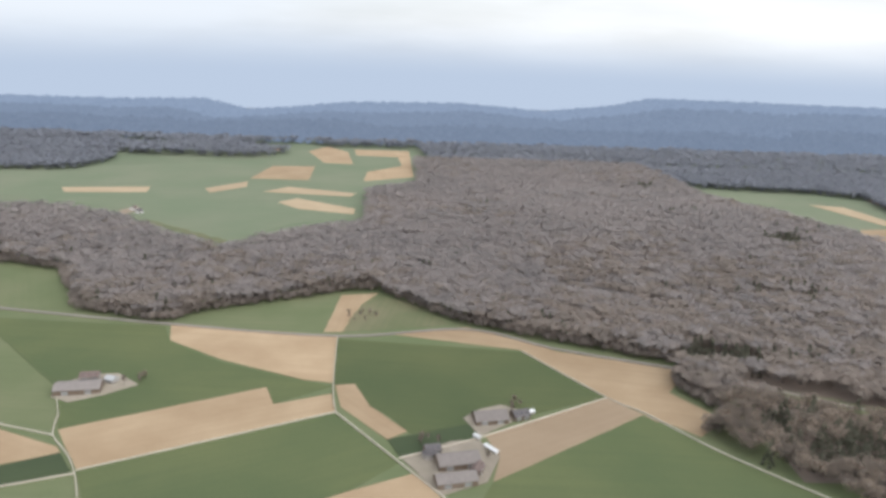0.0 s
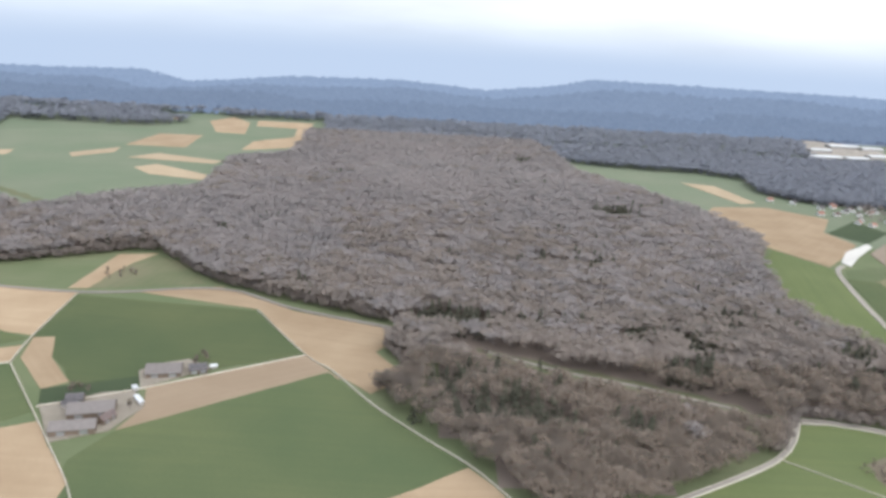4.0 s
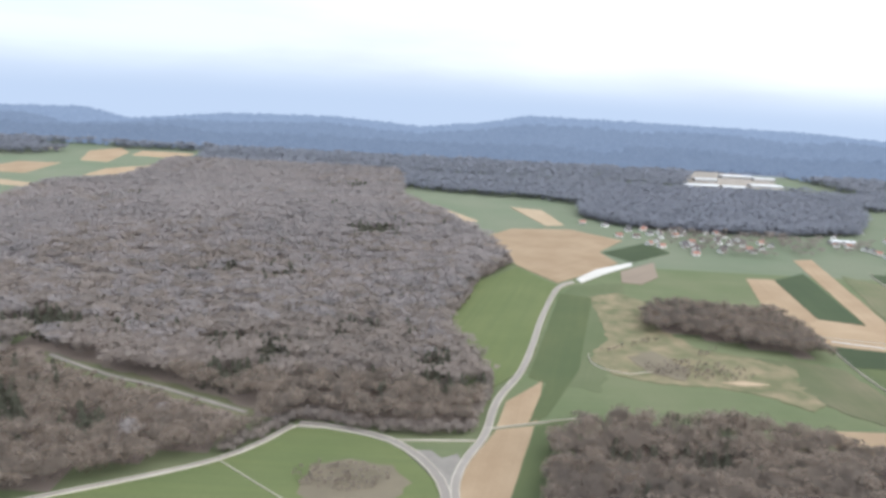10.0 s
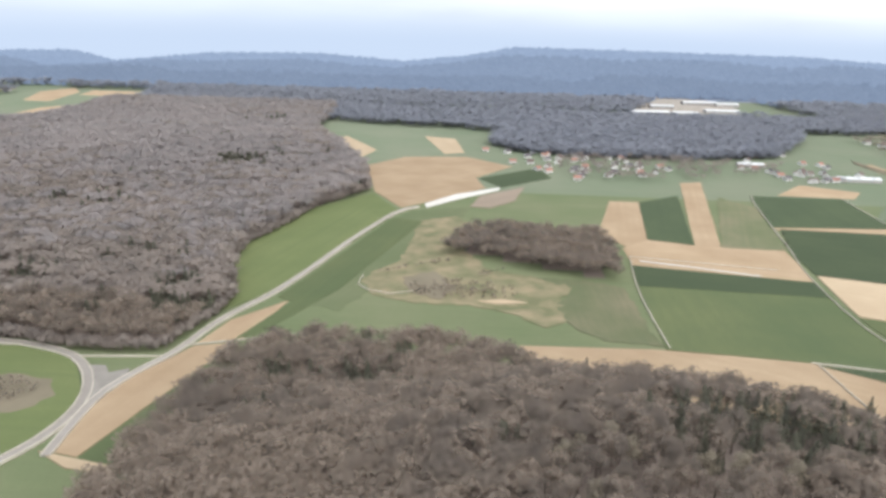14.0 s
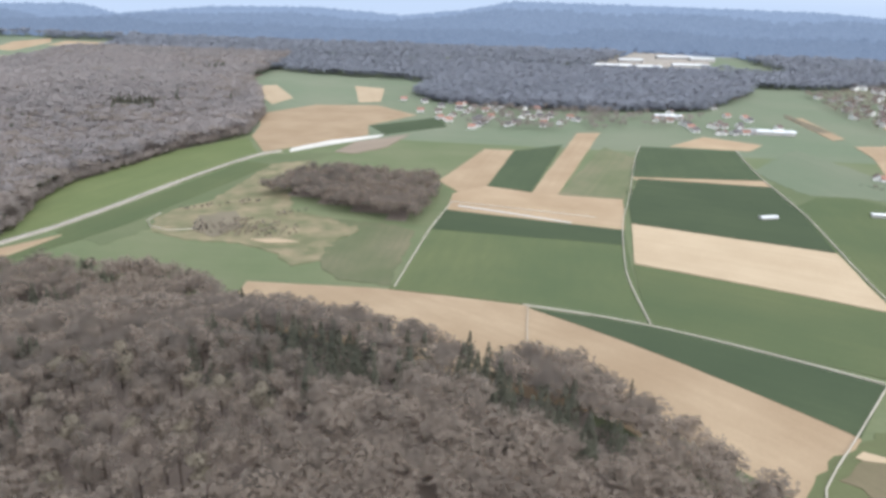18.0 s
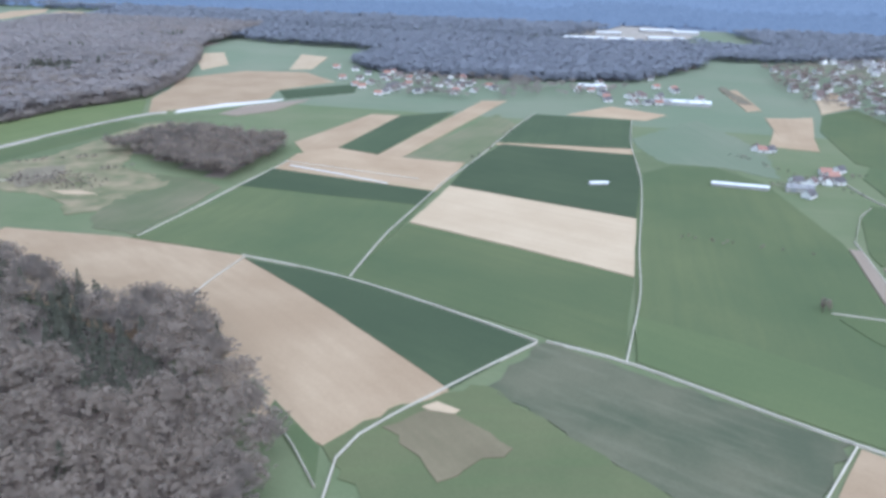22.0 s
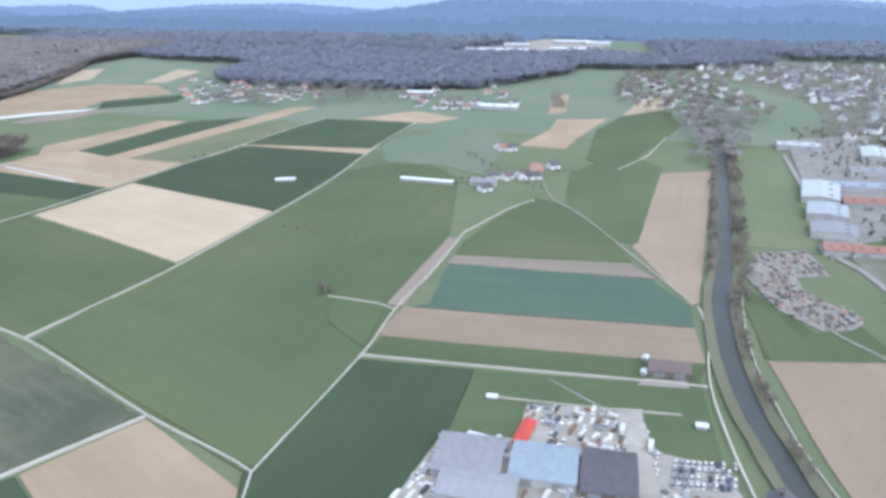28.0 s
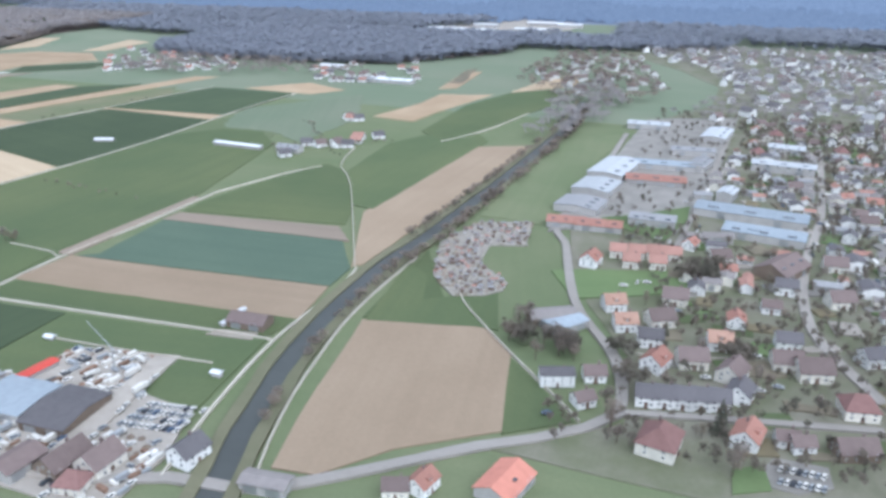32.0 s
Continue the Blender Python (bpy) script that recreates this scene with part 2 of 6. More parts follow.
def foliage(name, c, c2, c3, glow=0.0, vary=0.05, clear=0.42, sheer=0.45):
    """Twigs or needles: hue drifts from stand to stand and from crown to crown; thin sprays let light through."""
    m, n, l, b = material(name, 0.9, spec=0.05)
    co = n.new("ShaderNodeNewGeometry")
    stand, _ = noise_of(n, l, co.outputs["Position"], 0.012, lo=0.38, hi=0.62, detail=3.0)
    crown, _ = noise_of(n, l, co.outputs["Position"], 0.13, lo=0.36, hi=0.64, detail=2.0)
    x = mix_colour(n, l, stand, c, c2)
    x = mix_colour(n, l, crown, x, c3)
    hv, vr = n.new("ShaderNodeHueSaturation"), n.new("ShaderNodeMapRange")
    vr.inputs["To Min"].default_value, vr.inputs["To Max"].default_value = 1 - vary, 1 + vary
    l.new(co.outputs["Random Per Island"], vr.inputs[0]), l.new(vr.outputs[0], hv.inputs["Value"])
    l.new(x, hv.inputs["Color"]), l.new(hv.outputs[0], b.inputs["Base Color"])
    # emission imitates the bright hazy air before far slopes
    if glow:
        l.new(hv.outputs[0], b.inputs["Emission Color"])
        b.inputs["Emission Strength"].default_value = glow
    # fine sprays of twigs have no face of their own: their shading leans towards the sky
    half, lean = n.new("ShaderNodeVectorMath"), n.new("ShaderNodeVectorMath")
    half.operation, half.inputs["Scale"].default_value = "SCALE", 0.38
    lean.operation, lean.inputs[1].default_value = "ADD", (0.0, 0.0, 0.72)
    l.new(co.outputs["Normal"], half.inputs[0]), l.new(half.outputs[0], lean.inputs[0])
    thin, both = n.new("ShaderNodeBsdfTranslucent"), n.new("ShaderNodeMixShader")
    both.inputs[0].default_value = sheer
    l.new(lean.outputs[0], b.inputs["Normal"])
    l.new(hv.outputs[0], thin.inputs["Color"])
    l.new(b.outputs[0], both.inputs[1]), l.new(thin.outputs[0], both.inputs[2])
    # a spray is more gap than twig
    gap, open_ = n.new("ShaderNodeBsdfTransparent"), n.new("ShaderNodeMixShader")
    open_.inputs[0].default_value = clear
    l.new(both.outputs[0], open_.inputs[1]), l.new(gap.outputs[0], open_.inputs[2])
    l.new(open_.outputs[0], n["Material Output"].inputs["Surface"])
    return m


M_TWIG = foliage("brown_bare_twigs", (0.283, 0.233, 0.192), (0.200, 0.171, 0.149), (0.322, 0.266, 0.220), 0.0, 0.01, 0.43)
M_SHRUB = foliage("dense_shrub_twigs", (0.178, 0.150, 0.124), (0.145, 0.134, 0.106), (0.215, 0.182, 0.150), 0.0, 0.05, 0.2)
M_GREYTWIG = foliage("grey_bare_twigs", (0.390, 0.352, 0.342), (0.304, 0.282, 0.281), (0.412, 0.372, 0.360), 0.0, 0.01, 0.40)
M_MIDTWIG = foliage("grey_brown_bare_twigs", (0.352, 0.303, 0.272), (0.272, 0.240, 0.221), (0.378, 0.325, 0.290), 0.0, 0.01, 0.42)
M_BUD = foliage("budding_twigs", (0.310, 0.270, 0.205), (0.280, 0.246, 0.194), (0.345, 0.300, 0.230), 0.0, 0.03)
M_NEEDLE = foliage("conifer_needles", (0.124, 0.126, 0.094), (0.110, 0.112, 0.088), (0.146, 0.145, 0.110), 0.0, 0.02, 0.25)
# far woods: the blue of hazy air is painted into the twig colour
M_FARWOOD = foliage("hazed_woods", (0.300, 0.314, 0.362), (0.270, 0.286, 0.336), (0.322, 0.334, 0.378), 0.0, 0.01, 0.30, 0.5)
# horizon ridge backdrop: haze painted as blue colour and glow, paler slope by slope
M_RIDGES = [foliage(f"hazed_slope_{k}", tuple(v * f for v in (0.0160, 0.0205, 0.0285)), tuple(v * f for v in (0.0148, 0.0192, 0.0272)), tuple(v * f for v in (0.0168, 0.0214, 0.0296)), 18.5, 0.01, 0.0, 0.2)
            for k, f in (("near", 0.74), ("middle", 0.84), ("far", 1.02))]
# ground of the ridge, with haze blue put into its base colour
M_FARHILL = land("hazed_hillside", (0.21, 0.238, 0.30), (0.195, 0.222, 0.285), (0.23, 0.258, 0.32), 0.3)
M_BARK = plain("bark", (0.12, 0.095, 0.075), 0.95)
M_WHITE = plain("white_plaster", (0.80, 0.79, 0.77), 0.9)
M_CREAM = plain("cream_plaster", (0.72, 0.68, 0.60), 0.9)
M_CLAD = plain("grey_sheet_cladding", (0.43, 0.41, 0.39), 0.75)
M_TIMBER = plain("weathered_timber", (0.20, 0.155, 0.12), 0.9)
M_ROOF = {"red": plain("red_clay_tiles", (0.34, 0.178, 0.140), 0.9, spec=0.12), "orange": plain("orange_clay_tiles", (0.41, 0.258, 0.195), 0.9, spec=0.12),
          "brown": plain("brown_clay_tiles", (0.185, 0.142, 0.132), 0.9, spec=0.12), "maroon": plain("dark_red_tiles", (0.235, 0.135, 0.122), 0.9, spec=0.15),
          "faded": plain("faded_brown_tiles", (0.245, 0.220, 0.210), 0.9, spec=0.12), "terracotta": plain("faded_red_tiles", (0.36, 0.205, 0.165), 0.9, spec=0.15), "dark": plain("dark_slate_roof", (0.135, 0.125, 0.130), 0.9, spec=0.12),
          "grey": plain("grey_sheet_roof", (0.285, 0.28, 0.285), 0.75, spec=0.2), "blue": plain("blue_grey_sheet_roof", (0.305, 0.340, 0.375), 0.75, spec=0.2),
          "white": plain("white_sheet_roof", (0.44, 0.45, 0.465), 0.75, spec=0.2), "pale": plain("bright_white_sheeting", (0.68, 0.69, 0.70), 0.7, spec=0.2), "scarlet": plain("orange_red_tiles", (0.50, 0.215, 0.160), 0.9, spec=0.12), "bright": plain("bright_red_sheet", (0.52, 0.075, 0.055), 0.7)}
M_FRAME = plain("white_window_frame", (0.75, 0.74, 0.71), 0.6)
M_PANE = plain("window_glass", (0.06, 0.07, 0.085), 0.08, spec=0.6)
M_DOOR = plain("painted_door", (0.16, 0.11, 0.085), 0.7)
M_METAL = plain("galvanised_steel", (0.45, 0.46, 0.47), 0.45, 0.7)
M_TYRE = plain("rubber_tyre", (0.03, 0.03, 0.032), 0.9)
M_PAINT = {"white": plain("white_lacquer", (0.66, 0.63, 0.58), 0.35, spec=0.5), "red": plain("red_lacquer", (0.45, 0.05, 0.04), 0.35, spec=0.5),
           "blue": plain("blue_lacquer", (0.07, 0.11, 0.19), 0.35, spec=0.5), "grey": plain("grey_lacquer", (0.30, 0.31, 0.32), 0.35, spec=0.5),
           "black": plain("black_lacquer", (0.04, 0.04, 0.045), 0.3, spec=0.5), "rust": plain("rusty_scrap", (0.27, 0.17, 0.12), 0.9, vary=0.4),
           "yellow": plain("yellow_lacquer", (0.62, 0.43, 0.06), 0.4, spec=0.5)}
M_RUBBLE = plain("crushed_rubble", (0.42, 0.39, 0.36), 0.95, vary=0.35)
M_WATER = plain("canal_water", (0.070, 0.074, 0.070), 0.45, spec=0.16, vary=0.2, scale=0.05)


# ---- building helpers ----
def link_mesh(name, bm, mats, parent=None, label=""):
    me = bpy.data.meshes.new(name)
    bm.normal_update()
    bm.to_mesh(me)
    bm.free()
    for m in (mats if isinstance(mats, (list, tuple)) else [mats]):
        me.materials.append(m)
    ob = new(name, me)
    if parent:
        ob.parent = parent
    if label:
        tagged(ob, label)
    return ob


def part(name, bm, mat, parent, label=""):
    return link_mesh(name, bm, mat, parent, label)


def again(name, mesh, parent, m):
    """Another part on the same mesh."""
    ob = new(name, mesh)
    ob.parent = parent
    ob.matrix_local = m
    return ob


def thing(name, label, category, group="", kind="", m=None):
    e = new(name)
    e.empty_display_size = 0.5
    if m is not None:
        e.matrix_world = m
    return tagged(e, label, category, group, kind)


def box(bm, x0, y0, z0, x1, y1, z1, mat=0, taper=0.0):
    v = [bm.verts.new(p) for p in ((x0, y0, z0), (x1, y0, z0), (x1, y1, z0), (x0, y1, z0),
                                   (x0 + taper, y0 + taper, z1), (x1 - taper, y0 + taper, z1), (x1 - taper, y1 - taper, z1), (x0 + taper, y1 - taper, z1))]
    for q in ((3, 2, 1, 0), (4, 5, 6, 7), (0, 1, 5, 4), (1, 2, 6, 5), (2, 3, 7, 6), (3, 0, 4, 7)):
        bm.faces.new([v[i] for i in q]).material_index = mat


def prism(bm, pts, z0, z1, mat=0):
    """An upright slab over a polygon of the plan."""
    area = sum(a[0] * b[1] - b[0] * a[1] for a, b in zip(pts, pts[1:] + pts[:1]))
    if area < 0:
        pts = pts[::-1]
    lo, hi = [bm.verts.new((x, y, z0)) for x, y in pts], [bm.verts.new((x, y, z1)) for x, y in pts]
    top = bm.faces.new(hi)
    top.material_index = mat
    k = len(pts)
    for i in range(k):
        bm.faces.new((lo[i], lo[(i + 1) % k], hi[(i + 1) % k], hi[i])).material_index = mat
    bmesh.ops.triangulate(bm, faces=[top])


def inside(px, py, poly):
    px, py = np.asarray(px, float), np.asarray(py, float)
    hit = np.zeros(px.shape, bool)
    for (x0, y0), (x1, y1) in zip(poly, poly[1:] + poly[:1]):
        if y0 != y1:
            hit ^= ((y0 > py) != (y1 > py)) & (px < (x1 - x0) * (py - y0) / (y1 - y0) + x0)
    return hit


# ---- the lie of the land ----
RIDGE_X = (-3000, -1500, -800, -560, -460, -210, 50, 250, 390, 510, 700, 950, 1160, 1320, 1700, 3500)
RIDGE_Z = (-8, -6, -5, 2, -22, 4, 9, -4, 12, 34, 33, 30, 28, 17, 6, 0)


def height(x, y):
    """Ground height: a level plain, two wooded swells, a wooded ridge far off, falling land behind it."""
    x, y = np.asarray(x, float), np.asarray(y, float)
    z = 9 * np.exp(-(((x - 605) / 135) ** 2) - ((y - 225) / 90) ** 2)
    z = z + 21 * np.clip(1 - ((x - 503) / 138) ** 2 - ((y - 166) / 90) ** 2, 0, 1) ** 1.3
    z = z + 9 * np.clip(1 - ((x - 170) / 175) ** 2 - ((y - 620) / 190) ** 2, 0, 1) ** 1.2
    up = np.clip((y - 1230) / 500, 0, 1)
    z = z + np.interp(x, RIDGE_X, RIDGE_Z) * up * up * (3 - 2 * up)
    far = np.clip((y - 1830) / 1500, 0, 1)
    return z - 210 * far ** 1.1


W_BIG = [(-299.0, 499.0), (-245.0, 484.0), (-203.0, 413.0), (-147.6, 395.8), (-130.9, 415.9), (-71.7, 447.4), (-57.8, 459.1), (-36.0, 461.7), (9.0, 412.0), (48.6, 390.2), (126.3, 354.6), (114.0, 329.7), (129.8, 298.9),
         (114.0, 284.5), (117.0, 274.5), (151.5, 236.5), (171.0, 197.0), (206.0, 209.0), (264.4, 248.9), (285.6, 280.4), (326.0, 273.0), (350.0, 275.9), (358.0, 310.9), (358.0, 335.8), (341.0, 382.0), (339.0, 408.0), (357.0, 492.0), (382.9, 545.1), (366.7, 622.4),
         (328.0, 718.0), (284.0, 804.0), (277.0, 921.0), (260.0, 1010.0), (-32.0, 1010.0), (-20.0, 826.0), (-72.0, 773.0), (-60.0, 627.0), (-115.0, 590.0), (-153.0, 532.0)]
W_LEFT = [(-153.0, 532.0), (-213.0, 573.0), (-256.0, 614.0), (-320.0, 652.0), (-387.0, 656.0), (-760.0, 700.0), (-760.0, 560.0), (-420.0, 500.0), (-299.0, 499.0)]
W_NEAR = [(372, 120), (374, 196), (380, 262), (392, 281), (430, 285), (462, 281), (482, 271), (493, 257), (506, 245), (520, 239), (548, 229), (575, 217), (587, 215), (592, 226), (607, 222), (618, 212), (632, 197), (647, 178), (655, 150), (640, 60), (380, 60)]
W_COPSE = [(448.0, 408.0), (455.0, 440.0), (472.0, 455.0), (511.9, 449.9), (538.1, 443.9), (539.6, 411.6), (536.6, 375.6), (514.0, 379.0), (470.0, 402.0)]
W_MID = [(470.0, 766.0), (499.0, 1010.0), (653.0, 985.0), (790.0, 1000.0), (800.0, 850.0), (735.0, 742.0), (645.0, 716.0), (560.0, 714.0), (503.0, 722.0)]
CLEARINGS = ([(-503, 861), (-238, 998), (-185, 1135), (-34, 1153), (-10, 1030), (-30, 880), (-400, 760)], [(279, 900), (400, 1000), (480, 900), (480, 700), (330, 700)],
             [(640, 1010), (720, 1240), (830, 1240), (830, 1040), (720, 1000)], [(740, 1240), (860, 1240), (880, 1040), (830, 960)],
             [(-900, 880), (-480, 1010), (-480, 1110), (-1000, 1080)], [(-330, 1190), (-60, 1230), (-60, 1260), (-330, 1240)])


def ground_mesh():
    xs = np.unique(np.concatenate([np.arange(-500, 1301, 20), np.arange(340, 900, 10), np.linspace(-3600, -500, 40), np.linspace(1300, 4200, 36)]))
    ys = np.unique(np.concatenate([np.arange(0, 1000, 20), np.arange(50, 430, 10), np.linspace(-1800, 0, 24), np.linspace(1000, 2000, 32), np.linspace(2000, 4300, 24)]))
    gx, gy = np.meshgrid(xs, ys)
    co = np.stack([gx, gy, height(gx, gy)], -1).reshape(-1, 3)
    nx, ny = len(xs), len(ys)
    i = (np.arange(ny - 1)[:, None] * nx + np.arange(nx - 1)).ravel()
    quads = np.stack([i, i + 1, i + 1 + nx, i + nx], -1)
    me = bpy.data.meshes.new("ground")
    me.from_pydata(co.tolist(), [], quads.tolist())
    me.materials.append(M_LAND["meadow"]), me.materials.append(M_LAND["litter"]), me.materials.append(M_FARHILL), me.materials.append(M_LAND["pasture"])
    mid = co[quads].mean(1)
    wood = np.zeros(len(mid), int)
    # far ground takes the haze-paled meadow colour
    wood[mid[:, 1] > 560] = 3
    for poly in (W_BIG, W_LEFT, W_NEAR, W_COPSE, W_MID):
        wood[inside(co[quads][:, :, 0], co[quads][:, :, 1], poly).all(1)] = 1
    # the ridge ground takes the haze-blue hillside colour
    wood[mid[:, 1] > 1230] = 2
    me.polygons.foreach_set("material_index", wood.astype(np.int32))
    me.polygons.foreach_set("use_smooth", np.ones(len(quads), bool))
    return tagged(new("ground", me), "gently rolling spring farmland with green meadow and woodland floor", "ground", kind="structure")


ground_mesh()

FIELD_LABEL = {"meadow": "light green spring meadow beside the woods", "green": "green field of young winter crop", "dark": "dark green field of dense young crop",
               "teal": "blue-green crop field between bare strips", "grey": "pale grey-green field with streaks of dry stubble", "olive": "rough olive meadow with dry yellowish patches",
               "tan": "bare tan field of freshly tilled soil", "pale": "pale dry tilled field among green crops", "brown": "brown patch of bare turned soil",
               "brush": "dry brown scrub on a grassy island", "yard": "packed grey gravel yard round the buildings", "town": "mixed gardens and paved ground of the town",
               "litter": "brown leaf litter of the wood", "loam": "brown loam field with fine harrow lines", "bank": "rough grass of the canal bank", "fresh": "lighter green strip along the field road", "pasture": "pasture beyond the woods, paled with painted haze", "lush": "bright yellow-green patch of lush young grass", "allotment": "grey-brown dug ground of the allotment gardens", "paved": "worn grey paving between buildings", "dirt": "trodden pale earth of the farmyard", "asphalt": "patch of worn grey paving between houses", "lawn": "mown green lawn between houses", "scrub": "patchy yellowish dry tussock grass by the copse", "rough": "rough green meadow with thin olive patches", "fallow": "olive-brown fallow patch in a rough meadow", "sheet": "strip of white sheeting over a vegetable bed"}
laid = [0, 0]


def field(kind, *pts):
    """One field: a low slab over its outline that follows the ground, turned so that its longest side lies along its own x axis."""
    pts = list(pts)
    if sum(a[0] * b[1] - b[0] * a[1] for a, b in zip(pts, pts[1:] + pts[:1])) < 0:
        pts = pts[::-1]
    raw, pts = pts, []
    rnd, wild = random.Random(laid[0] + 1), 1.3 if kind in ("olive", "brush", "meadow", "pasture", "grey", "scrub", "fallow", "rough") else 0.22
    for (ax, ay), (bx, by) in zip(raw, raw[1:] + raw[:1]):
        k = max(1, int(math.hypot(bx - ax, by - ay) / (3.5 if wild > 1 else 9.0)))
        pts += [(ax + (bx - ax) * i / k + (rnd.uniform(-wild, wild) if i else 0), ay + (by - ay) * i / k + (rnd.uniform(-wild, wild) if i else 0)) for i in range(k)]
    (ax, ay), (bx, by) = max(zip(raw, raw[1:] + raw[:1]), key=lambda e: (e[0][0] - e[1][0]) ** 2 + (e[0][1] - e[1][1]) ** 2)
    cx, cy, turn = sum(p[0] for p in pts) / len(pts), sum(p[1] for p in pts) / len(pts), math.atan2(by - ay, bx - ax)
    bm = bmesh.new()
    laid[0] += 1
    top = (0.05 if kind in ("meadow", "pasture", "town") else 0.36 if kind in ("brown", "pale", "brush", "lush", "fresh", "sheet", "lawn", "fallow", "yard", "paved", "dirt", "allotment") else 0.30 if kind == "dark" else 0.16) + 0.0016 * laid[0]
    bm.faces.new([bm.verts.new((x, y, 0)) for x, y in pts]).normal_update()
    if float(np.max(height([p[0] for p in pts] + [cx], [p[1] for p in pts] + [cy]))) > 0.05 and cy < 500:
        for axis, lo, hi in ((0, min(p[0] for p in pts), max(p[0] for p in pts)), (1, min(p[1] for p in pts), max(p[1] for p in pts))):
            k = math.ceil(lo / 10)
            while k * 10 < hi:
                at, way = Vector((0, 0, 0)), Vector((0, 0, 0))
                at[axis], way[axis] = k * 10, 1
                bmesh.ops.bisect_plane(bm, geom=bm.verts[:] + bm.edges[:] + bm.faces[:], plane_co=at, plane_no=way)
                k += 1
    bm.normal_update()
    bmesh.ops.triangulate(bm, faces=bm.faces[:])
    for v in bm.verts:
        v.co.z = float(height(v.co.x, v.co.y)) + top
    rim = [e for e in bm.edges if e.is_boundary]
    made = bmesh.ops.extrude_edge_only(bm, edges=rim)["geom"]
    for v in made:
        if isinstance(v, bmesh.types.BMVert):
            v.co.z -= top + 0.4
    m = pose(cx, cy, 0, 0, 0, math.degrees(turn))
    bm.transform(m.inverted())
    ob = link_mesh("field" if kind not in ("yard", "town") else "yard", bm, M_LAND[kind])
    ob.matrix_world = m
    return tagged(ob, FIELD_LABEL[kind], "field" if kind not in ("yard", "town") else "yard", "fields of the plain", "structure")


def smooth_line(pts, step=6.0):
    out = []
    ext = [pts[0]] + list(pts) + [pts[-1]]
    for p0, p1, p2, p3 in zip(ext, ext[1:], ext[2:], ext[3:]):
        p0, p1, p2, p3 = map(Vector, (p0, p1, p2, p3))
        k = max(1, int((p2 - p1).length / step))
        for i in range(k):
            t = i / k
            out.append(0.5 * ((2 * p1) + (p2 - p0) * t + (2 * p0 - 5 * p1 + 4 * p2 - p3) * t * t + (3 * p1 - p0 - 3 * p2 + p3) * t ** 3))
    return out + [Vector(pts[-1])]


def ribbon(name, width, pts, mat, label, z=0.68, wobble=0.0, curve=True):
    line = smooth_line(pts) if curve else [Vector(p) for p in pts]
    bm = bmesh.new()
    laid[1] += 1
    rnd = random.Random(laid[1])
    top = z + 0.015 * (laid[1] % 9)
    prev = None
    for i, p in enumerate(line):
        d = (line[min(i + 1, len(line) - 1)] - line[max(i - 1, 0)]).normalized()
        w = width / 2 * (1 + wobble * rnd.uniform(-1, 1))
        nrm = Vector((-d.y, d.x)) * w
        a, b = p + nrm, p - nrm
        za, zb = float(height(a.x, a.y)), float(height(b.x, b.y))
        cur = [bm.verts.new(q) for q in ((a.x, a.y, za - 0.3), (a.x, a.y, za + top), (b.x, b.y, zb + top), (b.x, b.y, zb - 0.3))]
        if prev:
            for j in range(3):
                bm.faces.new((prev[j], prev[j + 1], cur[j + 1], cur[j]))
        else:
            bm.faces.new(cur)
        prev = cur
    bm.faces.new(prev[::-1])
    bmesh.ops.recalc_face_normals(bm, faces=bm.faces[:])
    return tagged(link_mesh(name, bm, mat), label, "road", "roads and tracks", "structure")


def track(width, *pts):
    return ribbon("track" if width < 3 else "road", width * (0.155 if width < 3 else 0.56), pts, M_LAND["track" if width < 3 else "asphalt"],
                  "narrow pale gravel farm track between fields" if width < 3 else "worn grey asphalt country road", wobble=0.10)


def verges(width, gap, *pts):
    """Pale gravel shoulders on both sides of a road."""
    line = smooth_line(pts)
    for side in (-1, 1):
        out = []
        for i, p in enumerate(line):
            d = (line[min(i + 1, len(line) - 1)] - line[max(i - 1, 0)]).normalized()
            out.append((p.x - d.y * side * gap, p.y + d.x * side * gap))
        tagged(ribbon("verge", width, out, M_LAND["track"], "narrow pale gravel shoulder of the country road", 0.74, 0.35, False), category="verge")

# ---- fields ----
field("green", (-127.5, 244.1), (-41.7, 294.4), (-11.6, 255.4), (-28.6, 235.5), (-75.0, 205.0), (-104.0, 203.0))
field("tan", (-148.2, 273.4), (-75.1, 317.2), (-68.3, 300.5), (-44.8, 312.4), (-41.1, 295.6), (-128.0, 245.2), (-139.4, 260.6))
field("tan", (-144.1, 391.8), (-51.2, 382.4), (-46.0, 323.8), (-59.7, 326.3), (-102.7, 346.3), (-137.0, 369.6))
field("tan", (-59.7, 387.5), (-58.0, 450.9), (-35.7, 456.3), (-43.6, 435.1), (-49.4, 388.7))
field("olive", (-49.4, 388.7), (-43.9, 432.1), (-32.5, 452.1), (-11.0, 437.7), (9.2, 405.2), (-22.2, 394.1))
field("tan", (-24.9, 387.8), (18.8, 401.3), (49.9, 380.5), (65.1, 369.7), (126.0, 348.2), (110.8, 323.5), (127.4, 298.1), (112.0, 282.1), (80.1, 315.4), (46.6, 369.9))
field("green", (-51.0, 378.2), (46.4, 368.0), (80.0, 317.1), (43.5, 297.6), (20.3, 278.5), (17.0, 287.7), (-8.0, 278.0), (-17.0, 291.9), (-28.0, 303.8), (-35.8, 320.1), (-45.4, 322.6))
field("tan", (-44.4, 321.4), (-35.5, 323.2), (-26.5, 301.3), (-9.2, 280.2), (-16.9, 272.9), (-39.1, 300.0))
field("dark", (-16.9, 272.9), (17.0, 287.7), (19.1, 276.0), (-11.5, 260.1))
